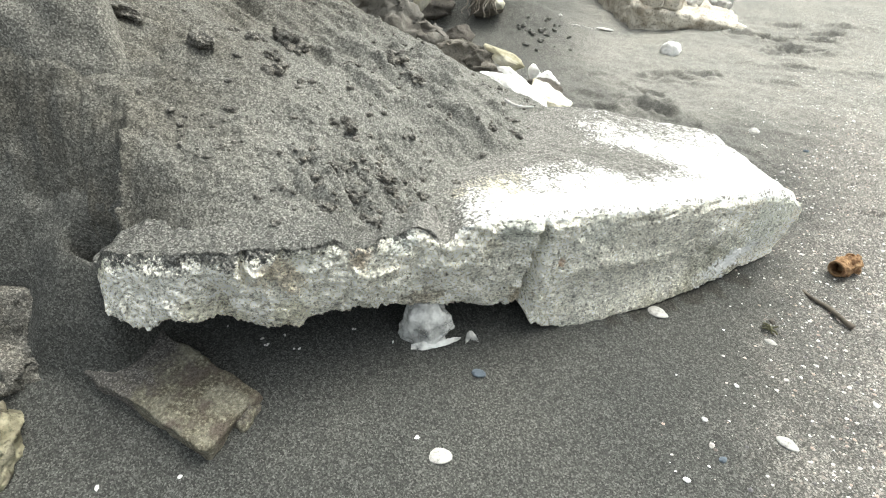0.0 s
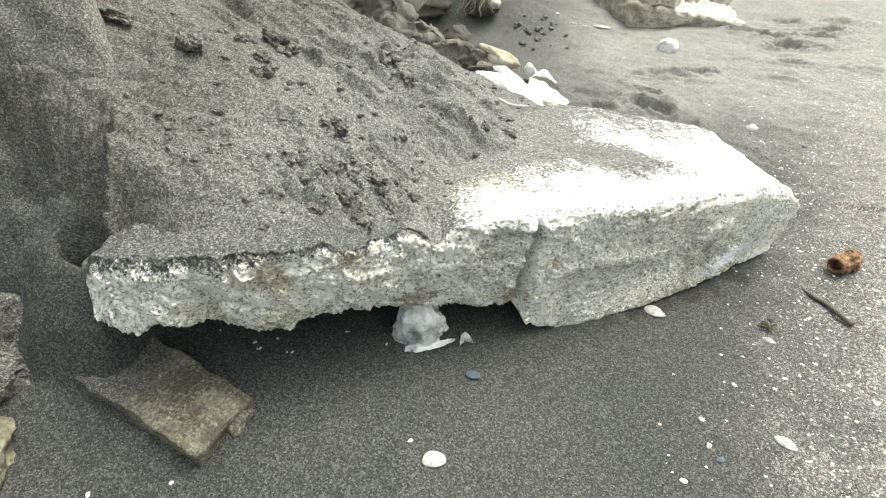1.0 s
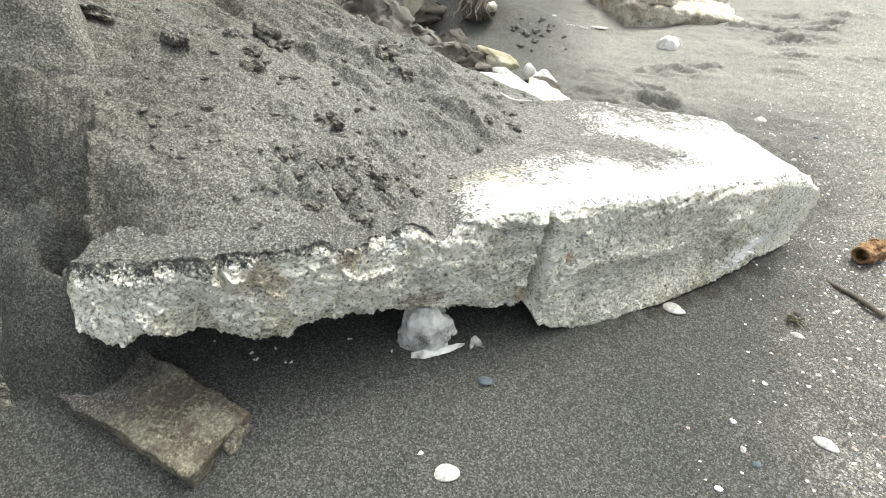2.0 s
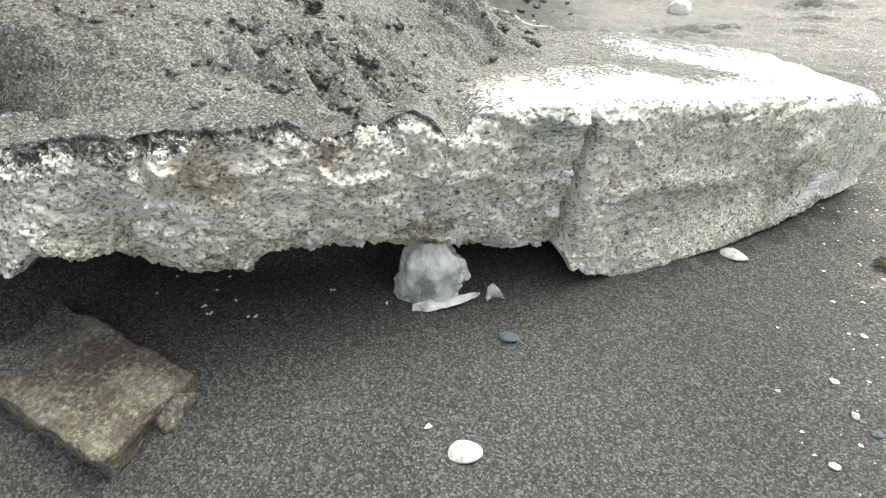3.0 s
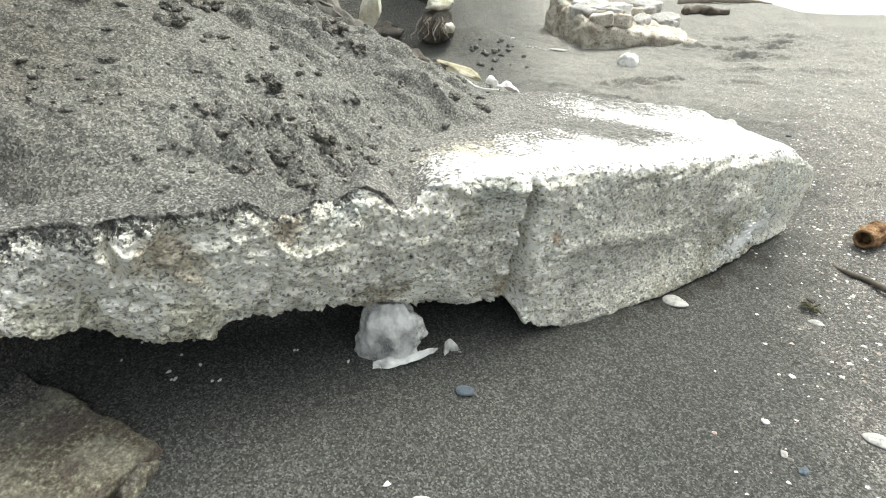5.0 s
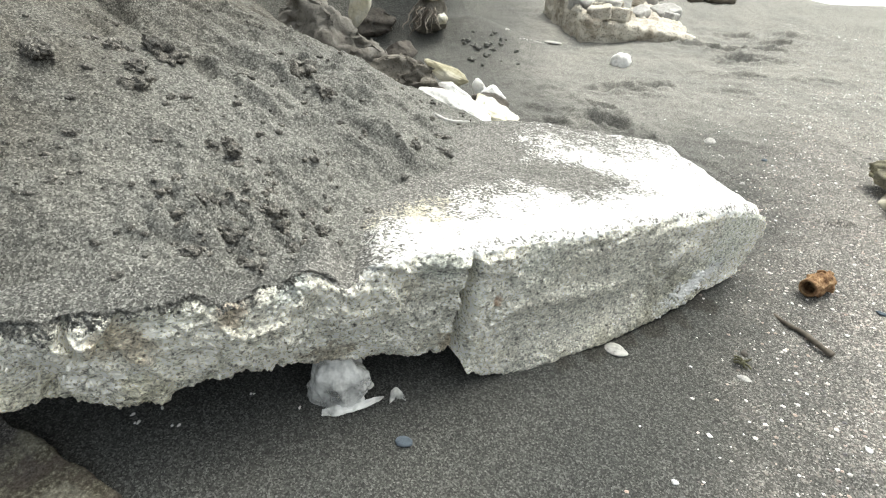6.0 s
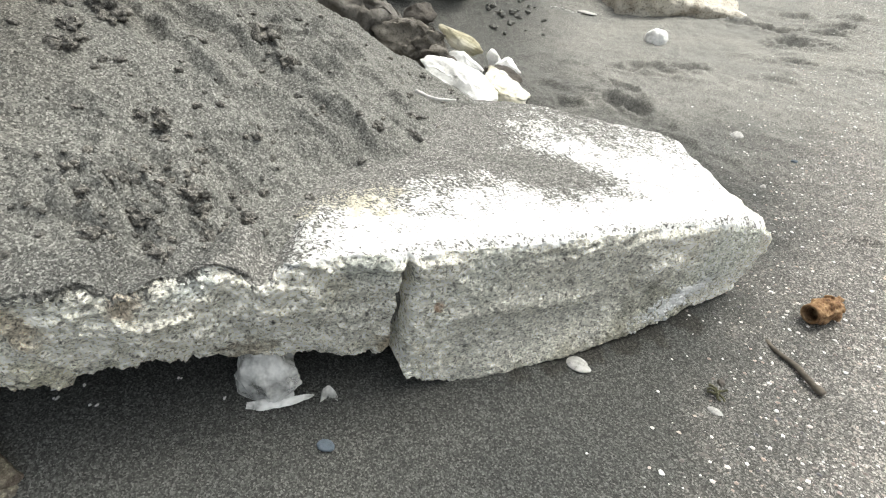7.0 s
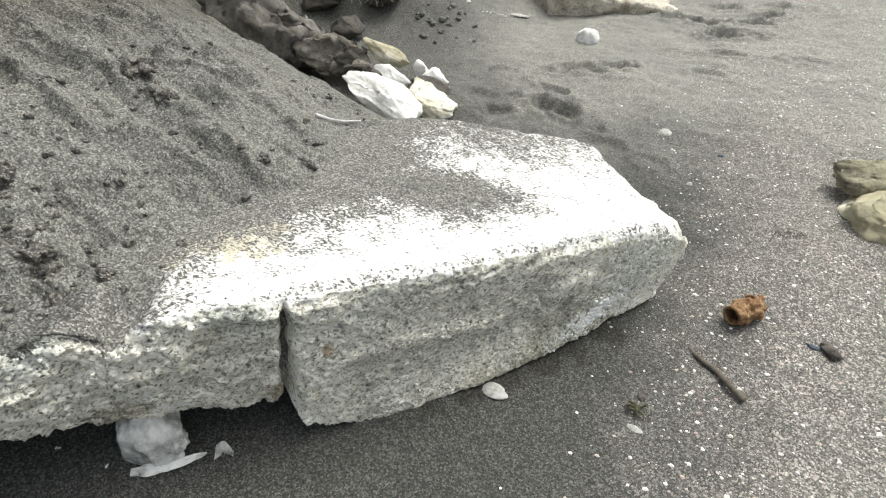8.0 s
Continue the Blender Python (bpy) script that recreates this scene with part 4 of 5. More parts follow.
# ---- plastic film caught below the slab ----
def build_bag():
    thing = base("plastic_bag", pose(0.222, 1.140, 0.046, 0, 0, 8), "crumpled cloudy plastic bag stuck under the slab", "plastic bag")
    nu, nv = 72, 40
    u, v = np.meshgrid(np.linspace(0, 2 * np.pi, nu), np.linspace(0, 1, nv), indexing="ij")
    c, w = np.cos(u), np.sin(u)
    swell = np.interp(v, [0, 0.10, 0.35, 0.65, 0.88, 1.0], [0.70, 0.95, 1.0, 0.86, 0.62, 0.48])
    # flat planes between sharp folds
    fold = np.zeros_like(u)
    rng = random.Random(12)
    for k in range(16):
        a, tilt, cut = rng.uniform(0, 6.28), rng.uniform(-0.9, 0.9), rng.uniform(0.62, 0.90)
        reach = swell * (c * math.cos(a) + w * math.sin(a)) + tilt * (v - 0.5)
        fold = np.maximum(fold, np.clip(reach - cut, 0, None))
    crease = 0.16 * np.abs(vnoise(c * 2.2, w * 2.2, v * 3, 15)) + 0.05 * vnoise(c * 5, w * 5, v * 6, 16)
    jag = 0.20 * smooth(0.5, 0.9, np.cos(u - 0.2)) * vnoise(v * 11, 0.5, 0, 17)
    r = swell * (1 - 0.9 * fold) - crease + jag
    X, Y = 0.078 * r * c, 0.052 * r * w + 0.035 * v
    Z = -0.004 + 0.118 * v + 0.010 * vnoise(c * 2, w * 2, v * 3, 18) * smooth(0, 0.2, v)
    body = mesh_ob("bag", np.stack([X, Y, Z], -1).reshape(-1, 3), grid_faces(nu, nv), [FILM], thing, False)
    # the torn hem: a twisted ribbon that trails over the sand
    n, k = 44, 9
    s, w = np.meshgrid(np.linspace(0, 1, n), np.linspace(-1, 1, k), indexing="ij")
    wide = np.interp(s, [0, 0.3, 0.6, 0.85, 1.0], [0.006, 0.011, 0.009, 0.006, 0.0025]) * (1 + 0.35 * vnoise(s * 9, 0.5, 0, 3))
    X = -0.030 + 0.125 * s
    Y = -0.034 + 0.008 * s + 0.036 * s * s + w * wide * 0.8
    Z = 0.005 + wide * (0.5 + 0.5 * w) * (0.9 + 0.4 * np.sin(s * 9)) + 0.002 * vnoise(s * 14, w * 2, 0, 5)
    strip = mesh_ob("strip", np.stack([X, Y, Z], -1).reshape(-1, 3), grid_faces(n, k), [FILM], thing, False)
    for ob in (body, strip):
        mod = ob.modifiers.new("thickness", "SOLIDIFY")
        mod.thickness = 0.0012
    return thing


build_bag()


def build_scrap():
    """A torn, bent leaf of film standing on its edge."""
    s, w = np.meshgrid(np.linspace(0, 1, 16), np.linspace(0, 1, 12), indexing="ij")
    high = 0.024 * np.sin(np.pi * s**0.8) ** 0.8 * (1 + 0.2 * vnoise(s * 7, 0.3, 0, 2)) + 0.002
    P = np.stack([0.035 * (s - 0.5), 0.012 * np.sin(3 * s) + 0.010 * w * w, -0.004 + high * w], -1).reshape(-1, 3)
    ob = mesh_ob("plastic_scrap", P, grid_faces(16, 12), [FILM], None, False)
    ob.modifiers.new("thickness", "SOLIDIFY").thickness = 0.0015
    ob.matrix_world = pose(0.345, 1.164, 0.044, -12, 0, 20)
    tagged(ob, "small torn scrap of cloudy plastic on sand", "plastic scrap")


build_scrap()
build_scrap()


# ---- shells ----
def shell_bm(length, width, height, seed, point=0.0, notch=0.0):
    """Half a clam: a thin, ribbed, hollow oval cap with its hinge to one side."""
    bm = bmesh.new()
    rings, around = 14, 44
    rows = []
    for layer in (0, 1):
        for i in range(rings + 1):
            f = i / rings
            row = []
            for k in range(around):
                a = 2 * math.pi * k / around
                c, s = math.cos(a), math.sin(a)
                egg = 1 + point * max(0, c) ** 2 - 0.10 * c - notch * math.exp(-(((a - 0.55) / 0.30) ** 2))
                x, y = f * c * length / 2 * egg, f * s * width / 2 * (1 - 0.18 * c)
                hinge = 0.22 * length * (1 - f)
                z = height * (1 - f**2.2) + 0.0004 * math.sin(f * 46 + seed) - layer * 0.0022
                row.append(bm.verts.new((x - hinge * 0.4, y + hinge * 0.5, z)))
            rows.append(row)
    half = rings + 1
    for layer in (0, 1):
        for i in range(rings):
            for k in range(around):
                q = [rows[layer * half + i][k], rows[layer * half + i + 1][k], rows[layer * half + i + 1][(k + 1) % around], rows[layer * half + i][(k + 1) % around]]
                bm.faces.new(q if layer == 0 else q[::-1])
    for k in range(around):
        bm.faces.new([rows[rings][k], rows[half + rings][k], rows[half + rings][(k + 1) % around], rows[rings][(k + 1) % around]])
    bmesh.ops.remove_doubles(bm, verts=bm.verts, dist=1e-5)
    return bm


def shell(at, turn, length, width, height, seed, label, point=0.0, notch=0.0):
    ob = part("seashell", shell_bm(length, width, height, seed, point, notch), SHELL)
    x, y = at
    ob.matrix_world = pose(x, y, float(ground_z(x, y)) + 0.001, *turn)
    tagged(ob, label, "shell", "shells on the sand")


shell((0.333, 0.846), (-6, 0, 6), 0.056, 0.040, 0.007, 1, "oval white clam shell lying on dark sand")
shell((0.845, 1.430), (-4, 3, -14), 0.058, 0.042, 0.010, 2, "notched white clam shell beside the slab", 0.12, 0.30)
shell((1.103, 1.070), (-8, 0, -30), 0.050, 0.029, 0.010, 3, "long narrow white shell on open sand")
shell((1.400, 2.765), (0, 0, 30), 0.060, 0.042, 0.016, 4, "broken white shell on open sand")
shell((1.145, 1.395), (0, 4, -18), 0.034, 0.015, 0.006, 5, "small white shell piece beside seaweed")


# ---- rusted tube ----
def build_rust():
    thing = base("rusty_tube", pose(1.45, 1.775, 0.026, 0, 0, 35), "corroded orange brown hollow metal tube on grit", "metal scrap")
    na, ns = 44, 40
    a, s = np.meshgrid(np.linspace(0, 2 * np.pi, na), np.linspace(0, 1, ns), indexing="ij")

    def wall(r0, inside):
        r = r0 * (1 + 0.10 * np.sin(s * 2.6) - 0.55 * smooth(0.62, 1.05, s)) * (1 + (0.22 * fbm(np.cos(a) * 2.4, np.sin(a) * 2.4, s * 6, 4, 61, 0.65) * smooth(0.03, 0.25, s)))
        ragged = 0.010 * fbm(np.cos(a) * 3, np.sin(a) * 3, 0, 3, 62) * s
        return np.stack([-0.050 + 0.098 * s * (0.9 if inside else 1) + ragged, r * np.cos(a), r * np.sin(a)], -1).reshape(-1, 3)

    body = mesh_ob("tube", np.concatenate([wall(0.026, False), wall(0.0195, True)]),
                   np.concatenate([grid_faces(na, ns), grid_faces(na, ns)[:, ::-1] + na * ns, [[i * ns, i * ns + na * ns, (i + 1) * ns + na * ns, (i + 1) * ns] for i in range(na - 1)]]), [RUST], thing)
    for k, (x, y, z, size) in enumerate([(0.045, 0.008, 0.006, 0.034), (0.030, -0.014, -0.008, 0.038), (0.005, 0.012, -0.016, 0.034), (0.058, -0.004, -0.008, 0.024), (0.030, 0.016, 0.014, 0.022), (0.062, 0.010, 0.008, 0.018), (-0.012, -0.020, -0.016, 0.020), (0.016, -0.018, 0.010, 0.016)]):
        flake = part("rust_flake", stone_bm((size * 1.3, size, size * 0.8), 70 + k, 6, 0.25, 3), RUST, thing)
        flake.matrix_basis = pose(x, y, z, 20 * k, 10, 30 * k)
    return body


build_rust()


# ---- twigs, seaweed, pebbles ----
def limb(name, points, radius, material, seed, taper=0.6, sides=9, parent=None, wobble=0.25):
    """A crooked branch along a few points."""
    P = np.array(points, float)
    t = np.linspace(0, len(P) - 1, 10 * (len(P) - 1) + 1)
    Q = np.stack([np.interp(t, np.arange(len(P)), P[:, k]) for k in range(3)], -1)
    Q[1:-1] = (Q[:-2] + 2 * Q[1:-1] + Q[2:]) / 4
    along = np.gradient(Q, axis=0)
    along /= np.linalg.norm(along, axis=1, keepdims=True)
    side = np.cross(along, (0.01, 0.02, 1.0))
    side /= np.linalg.norm(side, axis=1, keepdims=True)
    up = np.cross(side, along)
    a = np.linspace(0, 2 * np.pi, sides, endpoint=False)
    f = t / t[-1]
    r = radius * (1 - taper * f)[:, None] * (1 + wobble * vnoise(f[:, None] * 14, np.cos(a)[None] * 1.5, np.sin(a)[None] * 1.5, seed))
    V = Q[:, None, :] + r[..., None] * (np.cos(a)[None, :, None] * side[:, None, :] + np.sin(a)[None, :, None] * up[:, None, :])
    n = len(Q)
    k = np.arange(n * sides).reshape(n, sides)
    nxt = np.roll(k, -1, 1)
    faces = np.stack([k[:-1], nxt[:-1], nxt[1:], k[1:]], -1).reshape(-1, 4).tolist() + [k[0][::-1].tolist(), k[-1].tolist()]
    return mesh_ob(name, V.reshape(-1, 3), faces, [material], parent)


tagged(limb("twig", [(1.285, 1.672, -0.007), (1.312, 1.622, -0.002), (1.352, 1.580, 0.000), (1.366, 1.548, 0.000), (1.392, 1.512, 0.000)], 0.0050, DARK_WOOD, 3, -0.6), "dark soaked twig half sunk in grit", "twig")
STICK = [(0.300, 1.925), (0.325, 1.955), (0.355, 1.975), (0.395, 2.000)]
STICK = [(x, y, float(max(mound_z(np.array([x]), np.array([y]))[0], slab_plane(x, y))) + 0.009) for x, y in STICK]
tagged(limb("stick", STICK, 0.0045, PALE_ROOT, 5, 0.4), "bleached grey stick on the edge of the slab", "stick")


def build_seaweed():
    thing = base("seaweed", pose(1.150, 1.440, 0.005), "scrap of olive green seaweed on grit", "seaweed")
    rng = random.Random(4)
    for k in range(7):
        a = rng.uniform(0, 6.28)
        p = [(0.0, 0.0, 0.004)]
        for i in range(3):
            a += rng.uniform(-0.8, 0.8)
            p.append((p[-1][0] + 0.008 * math.cos(a), p[-1][1] + 0.008 * math.sin(a), 0.003 + rng.uniform(0, 0.008)))
        ob = limb("frond", p, 0.0032, WEED, k, 0.3, 7, thing)


build_seaweed()

PEBBLES = [(0.376, 1.076, 0.038, 0.024, SLATE, "blue grey"), (0.950, 1.000, 0.022, 0.015, SLATE, "blue grey"), (0.930, 1.030, 0.018, 0.013, GREY_ROCK, "pale grey"), (1.640, 1.700, 0.060, 0.042, DARK_ROCK, "dark"),
           (1.605, 1.708, 0.034, 0.018, SLATE, "pale grey"), (1.58, 2.62, 0.028, 0.018, SLATE, "blue grey"), (1.43, 2.40, 0.028, 0.018, GREY_ROCK, "pale grey"), (1.165, 1.475, 0.026, 0.018, DARK_ROCK, "dark")]
for k, (x, y, a, b, material, tint) in enumerate(PEBBLES):
    stone("pebble", (a, b, 0.55 * b), (x, y, float(ground_z(x, y)) + 0.10 * b), (0, 0, 37 * k), 40 + k, material, f"small {tint} pebble lying in the sand", "pebble", "pebbles", level=3, cut=0.7, crumb=0.12 if material == DARK_ROCK else 0.04, rough=0.3 if material == DARK_ROCK else 0.1)

CHIPS = [(0.923, 1.097, 0.020), (0.273, 0.870, 0.010), 
         (1.347, 1.236, 0.026), (1.176, 1.15, 0.012), (1.467, 1.602, 0.020), (1.30, 1.58, 0.012), (1.02, 1.22, 0.010), (0.86, 0.93, 0.022), (-0.18, 0.675, 0.008), (-0.335, 0.62, 0.009),
         (1.28, 1.44, 0.014), (-0.164, 1.02, 0.007), (-0.143, 1.006, 0.007), (-0.149, 1.003, 0.005), (-0.076, 1.011, 0.006), (-0.063, 1.014, 0.006), (-0.115, 1.043, 0.006), (-0.163, 1.062, 0.005), (-0.16, 1.104, 0.005), (-0.255, 1.083, 0.005), (0.036, 1.118, 0.005), (0.042, 1.119, 0.005), (0.148, 1.105, 0.006), (-0.266, 1.034, 0.005), (1.50, 1.47, 0.014), (1.62, 1.92, 0.016), (1.36, 1.70, 0.012), (1.72, 1.52, 0.018), (1.55, 1.40, 0.012), (1.9, 3.0, 0.03), (1.25, 3.0, 0.016), (2.3, 3.1, 0.03), (1.66, 2.85, 0.022)]
for k, (x, y, a) in enumerate(CHIPS):
    a *= 1.8 if a < 0.011 else 1.0
    stone("shell_chip", (a, 0.7 * a, 0.35 * a), (x, y, float(ground_z(x, y)) + 0.12 * a), (0, 0, 53 * k), 100 + k, WHITE_ROCK, "broken white chip of shell on sand", "shell chip", "shell chips", level=2, cut=0.5)


# ---- clods on the heap ----
CLODS = [(-0.374, 1.367, 0.075, 0.045, 0.040), (-0.245, 1.545, 0.120, 0.062, 0.060), (-0.218, 1.403, 0.060, 0.050, 0.034), (-0.310, 1.490, 0.050, 0.040, 0.035), (-0.240, 1.440, 0.050, 0.040, 0.030),
         (-0.020, 1.742, 0.085, 0.065, 0.050), (0.058, 1.705, 0.050, 0.042, 0.035), (-0.030, 1.372, 0.045, 0.035, 0.030), (-0.060, 1.350, 0.042, 0.028, 0.022), (-0.010, 1.345, 0.030, 0.026, 0.024),
         (0.009, 1.190, 0.045, 0.030, 0.026), (0.100, 1.240, 0.050, 0.034, 0.028), (-0.367, 1.505, 0.045, 0.028, 0.022), (-0.581, 1.385, 0.130, 0.040, 0.030), (-0.252, 1.244, 0.040, 0.020, 0.014),
         (0.330, 1.795, 0.055, 0.020, 0.016), (0.355, 1.712, 0.060, 0.022, 0.016), (0.290, 1.640, 0.034, 0.026, 0.020), (-0.796, 1.298, 0.060, 0.045, 0.045), (-0.10, 1.60, 0.050, 0.016, 0.014),
         (0.050, 1.165, 0.045, 0.030, 0.026), (0.150, 1.195, 0.038, 0.028, 0.026), (0.185, 1.265, 0.034, 0.024, 0.020), (0.020, 1.105, 0.040, 0.024, 0.020), (0.130, 1.120, 0.036, 0.030, 0.024), (0.205, 1.215, 0.030, 0.024, 0.020)]
for k, (x, y, a, b, c) in enumerate(CLODS):
    z = float(max(mound_z(np.array(x), np.array(y)), ground_z(x, y)))
    stone("sand_clod", (a, b, c), (x, y, z - 0.06 * c), (0, 8, -28 + 14 * (k % 4)), 130 + k, SHADED_SAND, "crumbling clod of sand on the heap, shade put into its colour", "sand clod", "sand clods", level=4, rough=0.42, facets=4, crumb=0.13)


def build_crumbs():
    """Crumbs too many to count, thickest where the sand is trampled and along the crests."""
    rng = np.random.default_rng(17)
    n = 9000
    x, y = rng.uniform(-0.5, 0.45, n), rng.uniform(0.98, 2.15, n)
    worth = 0.05 + 0.9 * np.exp(-(((x - 0.10) / 0.17) ** 2) - ((y - 1.20) / 0.13) ** 2) + 0.25 * smooth(0.1, 0.6, fbm(x * 7, y * 7, 0, 3, 120))
    for line, high, steep, gentle in RIDGES:
        worth = worth + 12 * high * np.exp(-((side_of(x, y, line) / 0.03) ** 2)) * smooth(0.0, 0.4, fbm(x * 9, y * 9, 0, 2, 121)) * smooth(0.4, 0.2, x)
    on = (rng.uniform(0, 1, n) < 0.55 * worth) & (heap_edge(y) - x > 0.015) & ((y - front_y(x)) * 0.815 > 0.030)
    x, y = x[on], y[on]
    z = mound_z(x, y)
    size = 0.0022 + 0.0085 * rng.uniform(0, 1, len(x)) ** 3
    bm = bmesh.new()
    bmesh.ops.create_icosphere(bm, subdivisions=1, radius=1.0)
    ball = np.array([v.co[:] for v in bm.verts])
    tris = np.array([[v.index for v in f.verts] for f in bm.faces])
    bm.free()
    jitter = rng.uniform(0.55, 1.25, (len(x), len(ball), 1))
    stretch = rng.uniform(0.7, 1.3, (len(x), 1, 3)) * np.array([1.15, 1.0, 0.75])
    V = ball[None] * jitter * stretch * size[:, None, None] + np.stack([x, y, z + 0.1 * size], -1)[:, None, :]
    F = tris[None] + (np.arange(len(x)) * len(ball))[:, None, None]
    ob = mesh_ob("sand_crumbs", V.reshape(-1, 3), F.reshape(-1, 3), [SHADED_SAND], None, True)
    tagged(ob, "scatter of tiny sand crumbs on the heap, shade put into their colour", "sand crumbs", kind="stuff")


build_crumbs()

rng = random.Random(31)
for k in range(46):
    x, y = rng.gauss(0.10, 0.14), rng.gauss(1.22, 0.13)
    if y < float(front_y(x)) + 0.05 or x > 0.26:
        x, y = rng.uniform(-0.3, 0.15), rng.uniform(1.3, 1.95)
    a = rng.uniform(0.008, 0.024)
    z = float(mound_z(np.array(x), np.array(y)))
    stone("sand_clod", (a * 1.3, a, a * 0.8), (x, y, z - 0.12 * a), (0, 0, rng.uniform(0, 180)), 300 + k, SHADED_SAND, "small crumb of sand on the heap, shade put into its colour", "sand clod", "small sand crumbs", level=3, rough=0.40, facets=4, crumb=0.12)


# ---- rubble behind ----
def build_boulder():
    thing = base("concrete_boulder", pose(1.22, 4.62, 0.0, 0, 0, 16), "large pitted concrete boulder with rough rubble top", "concrete boulder")
    body = part("body", rough_box((0.84, 0.86, 0.30), 15, 40, 0.016, 0.035), FAR_CONCRETE, thing)
    body.matrix_basis = pose(0, 0.10, -0.01, 7, 10, 0)
    plate = part("render_patch", rough_box((0.20, 0.12, 0.03), 16, 10, 0.008, 0.01), WHITE_ROCK, thing, "bright patch of white render")
    plate.matrix_basis = pose(-0.24, -0.22, 0.150, 7, 10, 10)


build_boulder()
rng = random.Random(11)
for k in range(22):
    x, y = rng.uniform(-0.34, 0.40), rng.uniform(-0.26, 0.46)
    size = rng.uniform(0.08, 0.17)
    at = pose(1.22, 4.62, 0.0, 0, 0, 16) @ Vector((x, y, 0.145 - 0.176 * x + 0.122 * (y - 0.10) + 0.01))
    block = part("rubble", rough_box((size * 1.5, size, size * 0.55), 160 + k, 9, 0.008, 0.010), (WHITE_ROCK, GREY_ROCK, GREY_ROCK, FAR_CONCRETE)[k % 4])
    block.matrix_world = pose(at.x, at.y, at.z, rng.uniform(-16, 16), rng.uniform(-12, 20), rng.uniform(0, 180))
    tagged(block, f"{('white', 'grey', 'grey', 'tan')[k % 4]} broken stone block on a concrete boulder", "rock", "rubble stones")
stone("rock", (0.72, 0.60, 0.66), (-0.45, 3.02, 0.20), (0, 0, 20), 201, SANDY_ROCK, "large sandy brown rock sticking out of the heap", group="dark rocks", cut=0.42, facets=20, level=5, rough=0.18, crumb=0.08)
stone("rock", (0.12, 0.10, 0.30), (-0.31, 3.33, 0.36), (0, 16, 10), 203, CREAM_ROCK, "pointed pale stone hanging over a hollow", group="yellowish rocks", cut=0.5)
# Out of sight overhead; added to throw the hollow below into shadow.
stone("rock", (1.15, 0.8, 0.62), (-0.22, 4.35, 0.74), (6, 4, 10), 213, BROWN_ROCK, "unseen overhanging rock added to shade a dark hollow", group="dark rocks")
# Two dark rocks added where the hollow holds only shaded sand.
stone("rock", (0.60, 0.50, 0.46), (-0.30, 4.30, 0.34), (0, 0, 0), 205, DARK_ROCK, "dark rock added as shade at the back of a hollow", group="dark rocks")
stone("rock", (0.44, 0.36, 0.28), (-0.38, 3.80, 0.15), (0, 0, 30), 206, DARK_ROCK, "dark rough rock added as shade at the foot of a hollow", group="dark rocks", cut=0.42, facets=18, rough=0.18, crumb=0.08)
stone("rock", (0.20, 0.16, 0.10), (-0.02, 3.84, 0.315), (0, 0, 20), 207, CREAM_ROCK, "pale rounded stone over a dark hollow", group="yellowish rocks", cut=0.6)
stone("rock", (0.08, 0.07, 0.07), (0.05, 3.76, 0.20), (0, 0, 60), 209, CREAM_ROCK, "small pale round stone beside a hollow", group="yellowish rocks", cut=0.7)


def build_roots():
    thing = base("root_tangle", pose(-0.04, 3.71, 0.20), "tangle of bleached roots hanging in a hollow", "roots")
    rng = random.Random(9)
    for k in range(12):
        x = rng.uniform(-0.08, 0.10)
        p = [(x, 0.04, 0.06)]
        for i in range(4):
            p.append((p[-1][0] + rng.uniform(-0.035, 0.035), p[-1][1] - rng.uniform(0.0, 0.03), p[-1][2] - rng.uniform(0.015, 0.045)))
        limb("root", p, 0.006, DRIFTWOOD if k % 3 else DARK_WOOD, k, 0.7, 7, thing)


build_roots()
stone("rock", (0.24, 0.20, 0.24), (-0.03, 3.83, 0.19), (0, 0, 10), 211, BROWN_ROCK, "dark stump-like rock wrapped in roots", group="dark rocks")

rng = random.Random(21)
for k in range(22):
    x, y = rng.gauss(0.32, 0.11), rng.gauss(3.68, 0.10)
    s = rng.uniform(0.012, 0.036)
    stone("sand_clod", (s * 1.4, s, s * 0.8), (x, y, float(ground_z(x, y)) + 0.15 * s), (0, 0, rng.uniform(0, 180)), 220 + k, MOUND_SAND, "dark sandy clod on a slumped sand heap", "sand clod", "far sand clods", level=3, rough=0.35, crumb=0.10)
stone("plastic_sheet", (0.15, 0.06, 0.012), (0.735, 4.10, float(ground_z(0.735, 4.10)) + 0.005), (0, 0, -12), 251, SHELL, "flat white scrap of plastic on sand", "litter", level=3)
stone("plastic_sheet", (0.05, 0.04, 0.012), (0.43, 4.02, float(ground_z(0.43, 4.02)) + 0.005), (0, 0, 20), 252, SHELL, "small white scrap of plastic on sand", "litter", level=3)
for k in range(9):
    x, y = 0.52 + 0.022 * k, 3.98 + 0.012 * k + 0.02 * (k % 2)
    stone("shell_chip", (0.022, 0.016, 0.008), (x, y, float(ground_z(x, y)) + 0.002), (0, 0, 40 * k), 260 + k, SHELL, "white chip of shell in a drift line", "shell chip", "shell chips", level=2)

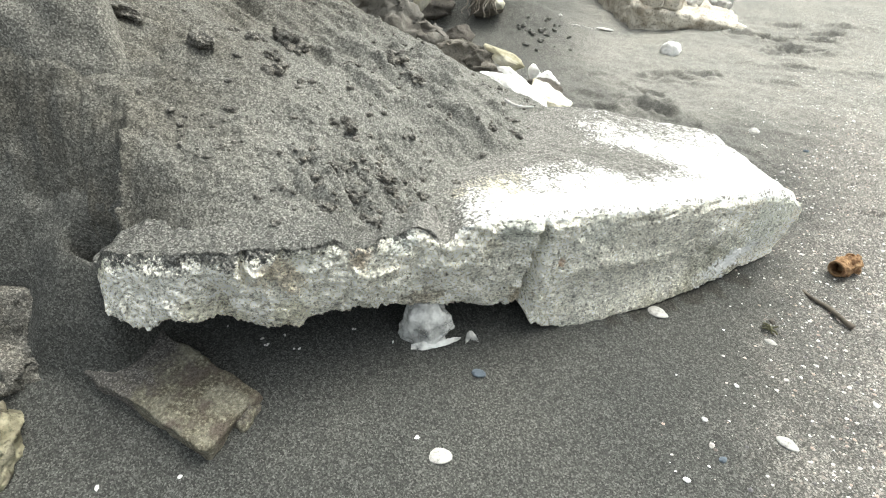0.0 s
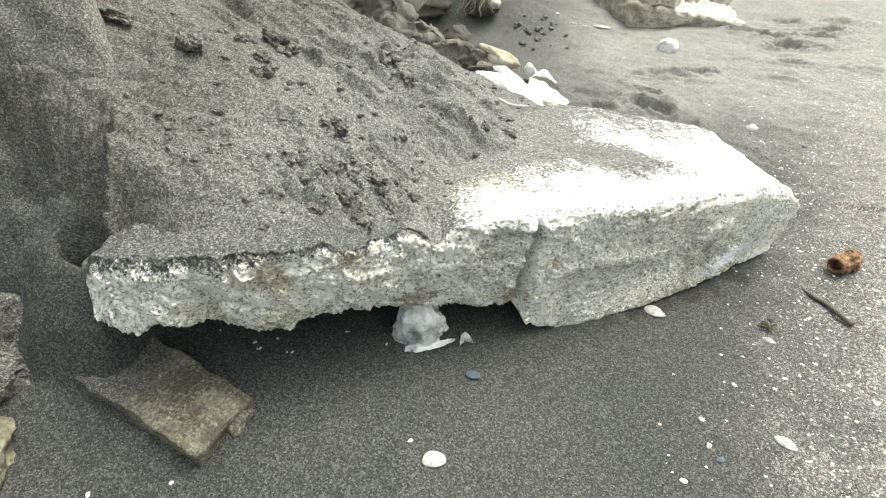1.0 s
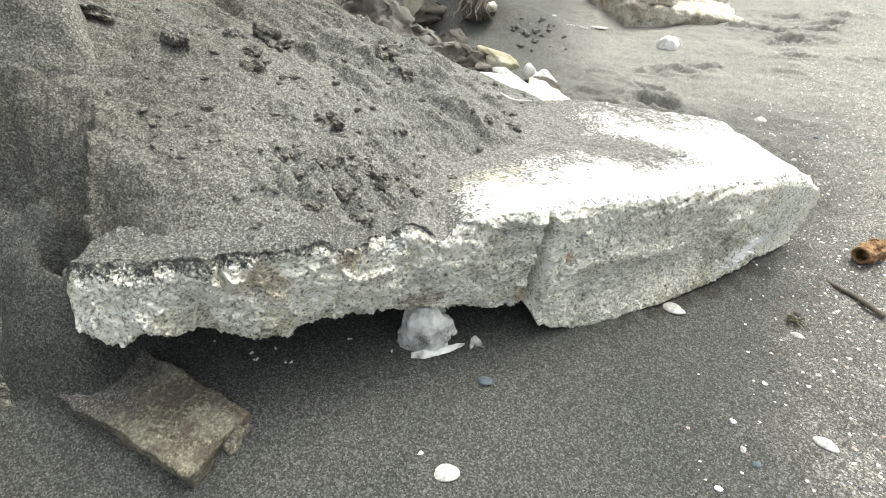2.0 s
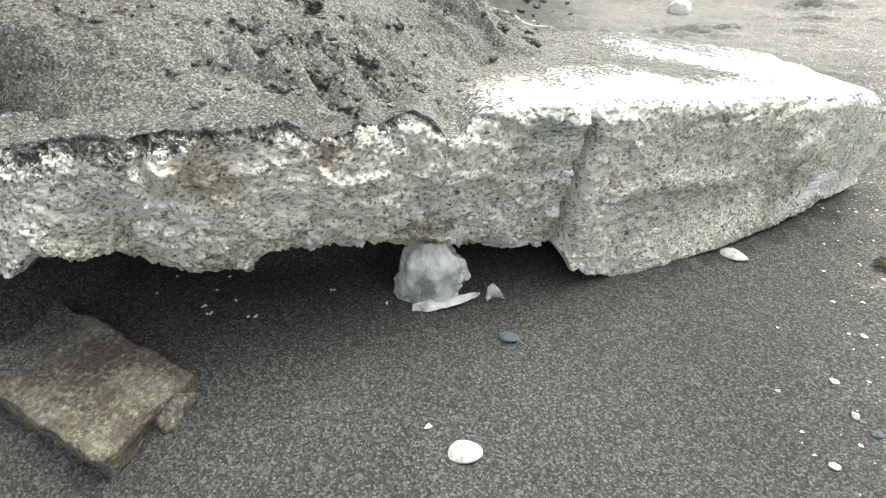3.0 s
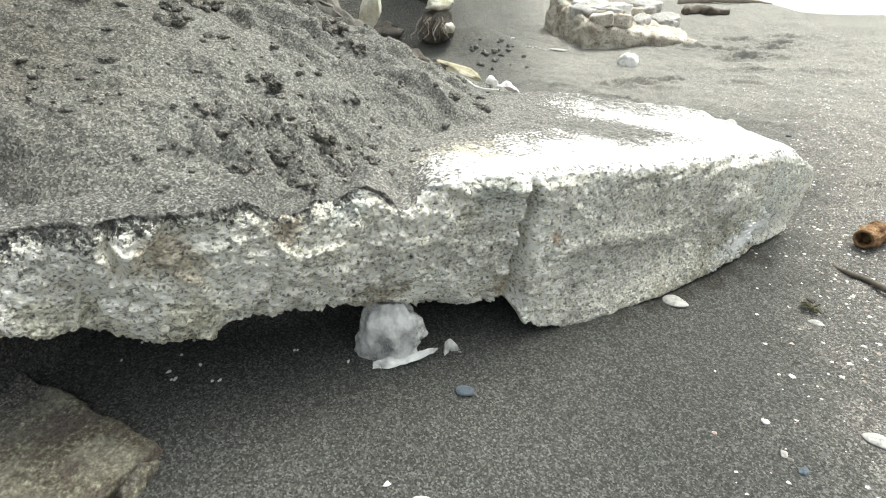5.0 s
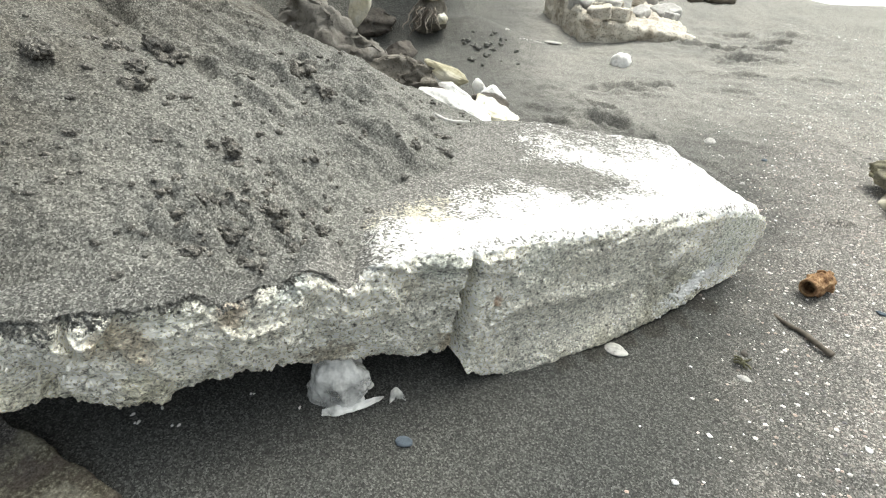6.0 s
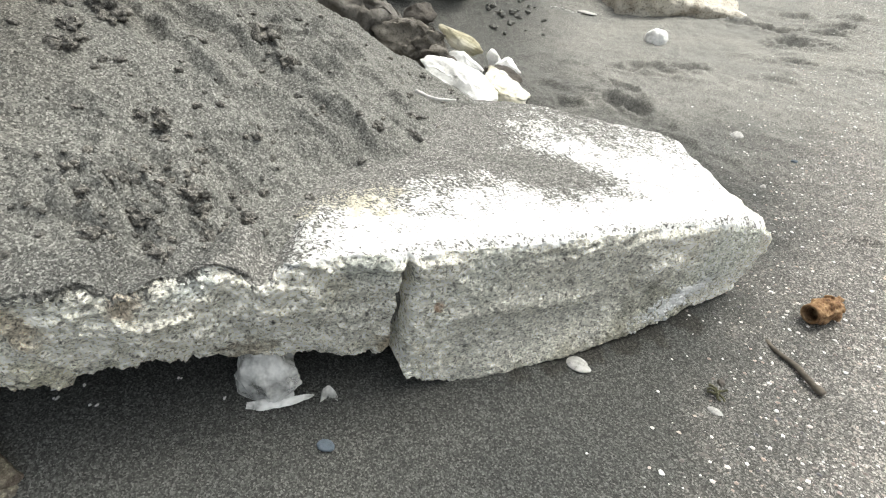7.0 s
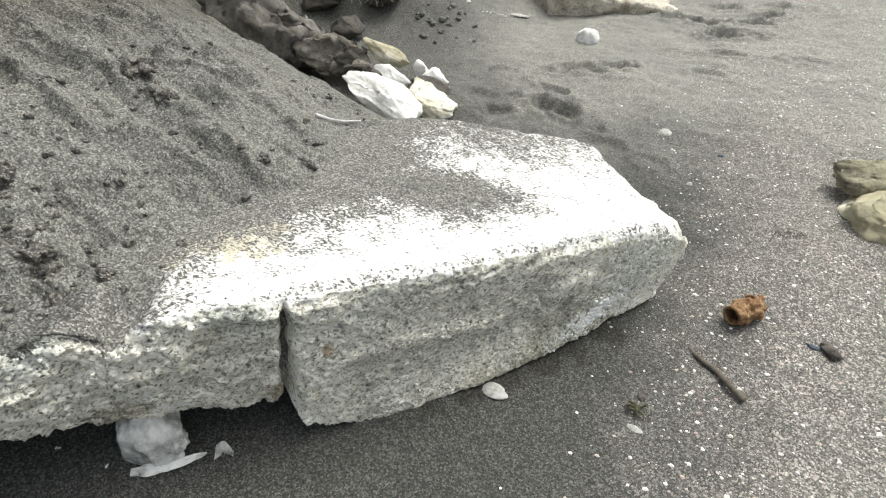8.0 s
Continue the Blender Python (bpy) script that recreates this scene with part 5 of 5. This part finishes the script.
# ---- driftwood along the water ----
tagged(limb("log", [(1.92, 5.66, 0.02), (2.06, 5.70, 0.05), (2.18, 5.68, 0.03), (2.32, 5.72, 0.02)], 0.045, DARK_WOOD, 31, 0.55, 12, None, 0.7), "dark ragged driftwood log on the beach", "log", "driftwood")
tagged(limb("log", [(2.05, 6.35, 0.02), (2.4, 6.42, 0.03), (2.75, 6.48, 0.02), (3.0, 6.52, -0.02)], 0.028, DRIFTWOOD, 33, 0.4, 12, None, 0.25), "long pale driftwood beam near the water", "log", "driftwood")
tagged(limb("log", [(2.2, 7.3, 0.0), (2.5, 7.4, 0.03), (2.8, 7.45, 0.02), (3.1, 7.5, -0.02)], 0.035, DARK_WOOD, 35, 0.6, 12, None, 0.5), "dark driftwood log at the water's edge", "log", "driftwood")


# ---- loose grit ----
def build_grit():
    rng = np.random.default_rng(5)
    x, y = rng.uniform(0.8, 3.0, 35000), rng.uniform(0.5, 5.2, 35000)
    chance = smooth(0.78, 1.25, x - 0.28 * (y - 1.1)) * (0.45 + 0.55 * smooth(-0.2, 0.5, fbm(x * 4, y * 4, 0, 3, 71))) * np.clip(2.2 / y, 0.25, 1)
    on = rng.uniform(0, 1, 35000) < chance
    x, y = x[on], y[on]
    z = ground_z(x, y)
    size = 0.0021 + 0.0046 * rng.uniform(0, 1, len(x)) ** 3
    verts, faces = [], []
    for k in range(len(x)):
        a0, n = rng.uniform(0, 6.28), 5
        at = len(verts)
        for i in range(n):
            a, r = a0 + 6.283 * i / n, size[k] * rng.uniform(0.6, 1.2)
            verts.append((x[k] + r * math.cos(a), y[k] + 0.8 * r * math.sin(a), z[k] - 0.0005 + 0.35 * size[k] * rng.uniform(0, 1)))
        verts.append((x[k], y[k], z[k] + 0.6 * size[k]))
        faces += [(at + i, at + (i + 1) % n, at + n) for i in range(n)]
    ob = mesh_ob("shell_grit", verts, faces, [GRIT], None, False)
    tagged(ob, "scatter of white and pinkish shell grit", "shell grit", kind="stuff")


build_grit()


def build_barnacles():
    tree = BVHTree.FromPolygons([v.co for v in SLAB.data.vertices], [p.vertices for p in SLAB.data.polygons])
    rng = np.random.default_rng(8)
    verts, faces = [], []
    for k in range(360):
        t = rng.normal(0, 1)
        x = 1.050 + 0.058 * t
        z = 0.070 + 0.018 * t + rng.normal(0, 0.012)
        place, normal, _, _ = tree.ray_cast(Vector((x + 0.4, float(front_y(x)) - 0.56, z)), Vector((-0.58, 0.815, 0)))
        if place is None:
            continue
        normal = normal if normal.y < 0 else -normal
        r = 0.0026 + 0.0062 * rng.uniform(0, 1) ** 2 * max(0.0, 1 - abs(t) / 2.2)
        turn = normal.to_track_quat("Z", "Y").to_matrix()
        at, n = len(verts), 6
        for i in range(n):
            a = 6.283 * i / n
            verts.append(tuple(place + turn @ Vector((r * math.cos(a) * rng.uniform(0.7, 1.3), r * math.sin(a) * rng.uniform(0.7, 1.3), 0.0015))))
        verts.append(tuple(place + normal * (0.9 * r + 0.002) + Vector((0, 0, 0.6 * r))))
        faces += [(at + i, at + (i + 1) % n, at + n) for i in range(n)]
    ob = mesh_ob("barnacle_crust", verts, faces, [BARNACLE], SLAB, False)
    tagged(ob, "patch of tiny white barnacles", kind="stuff")


build_barnacles()
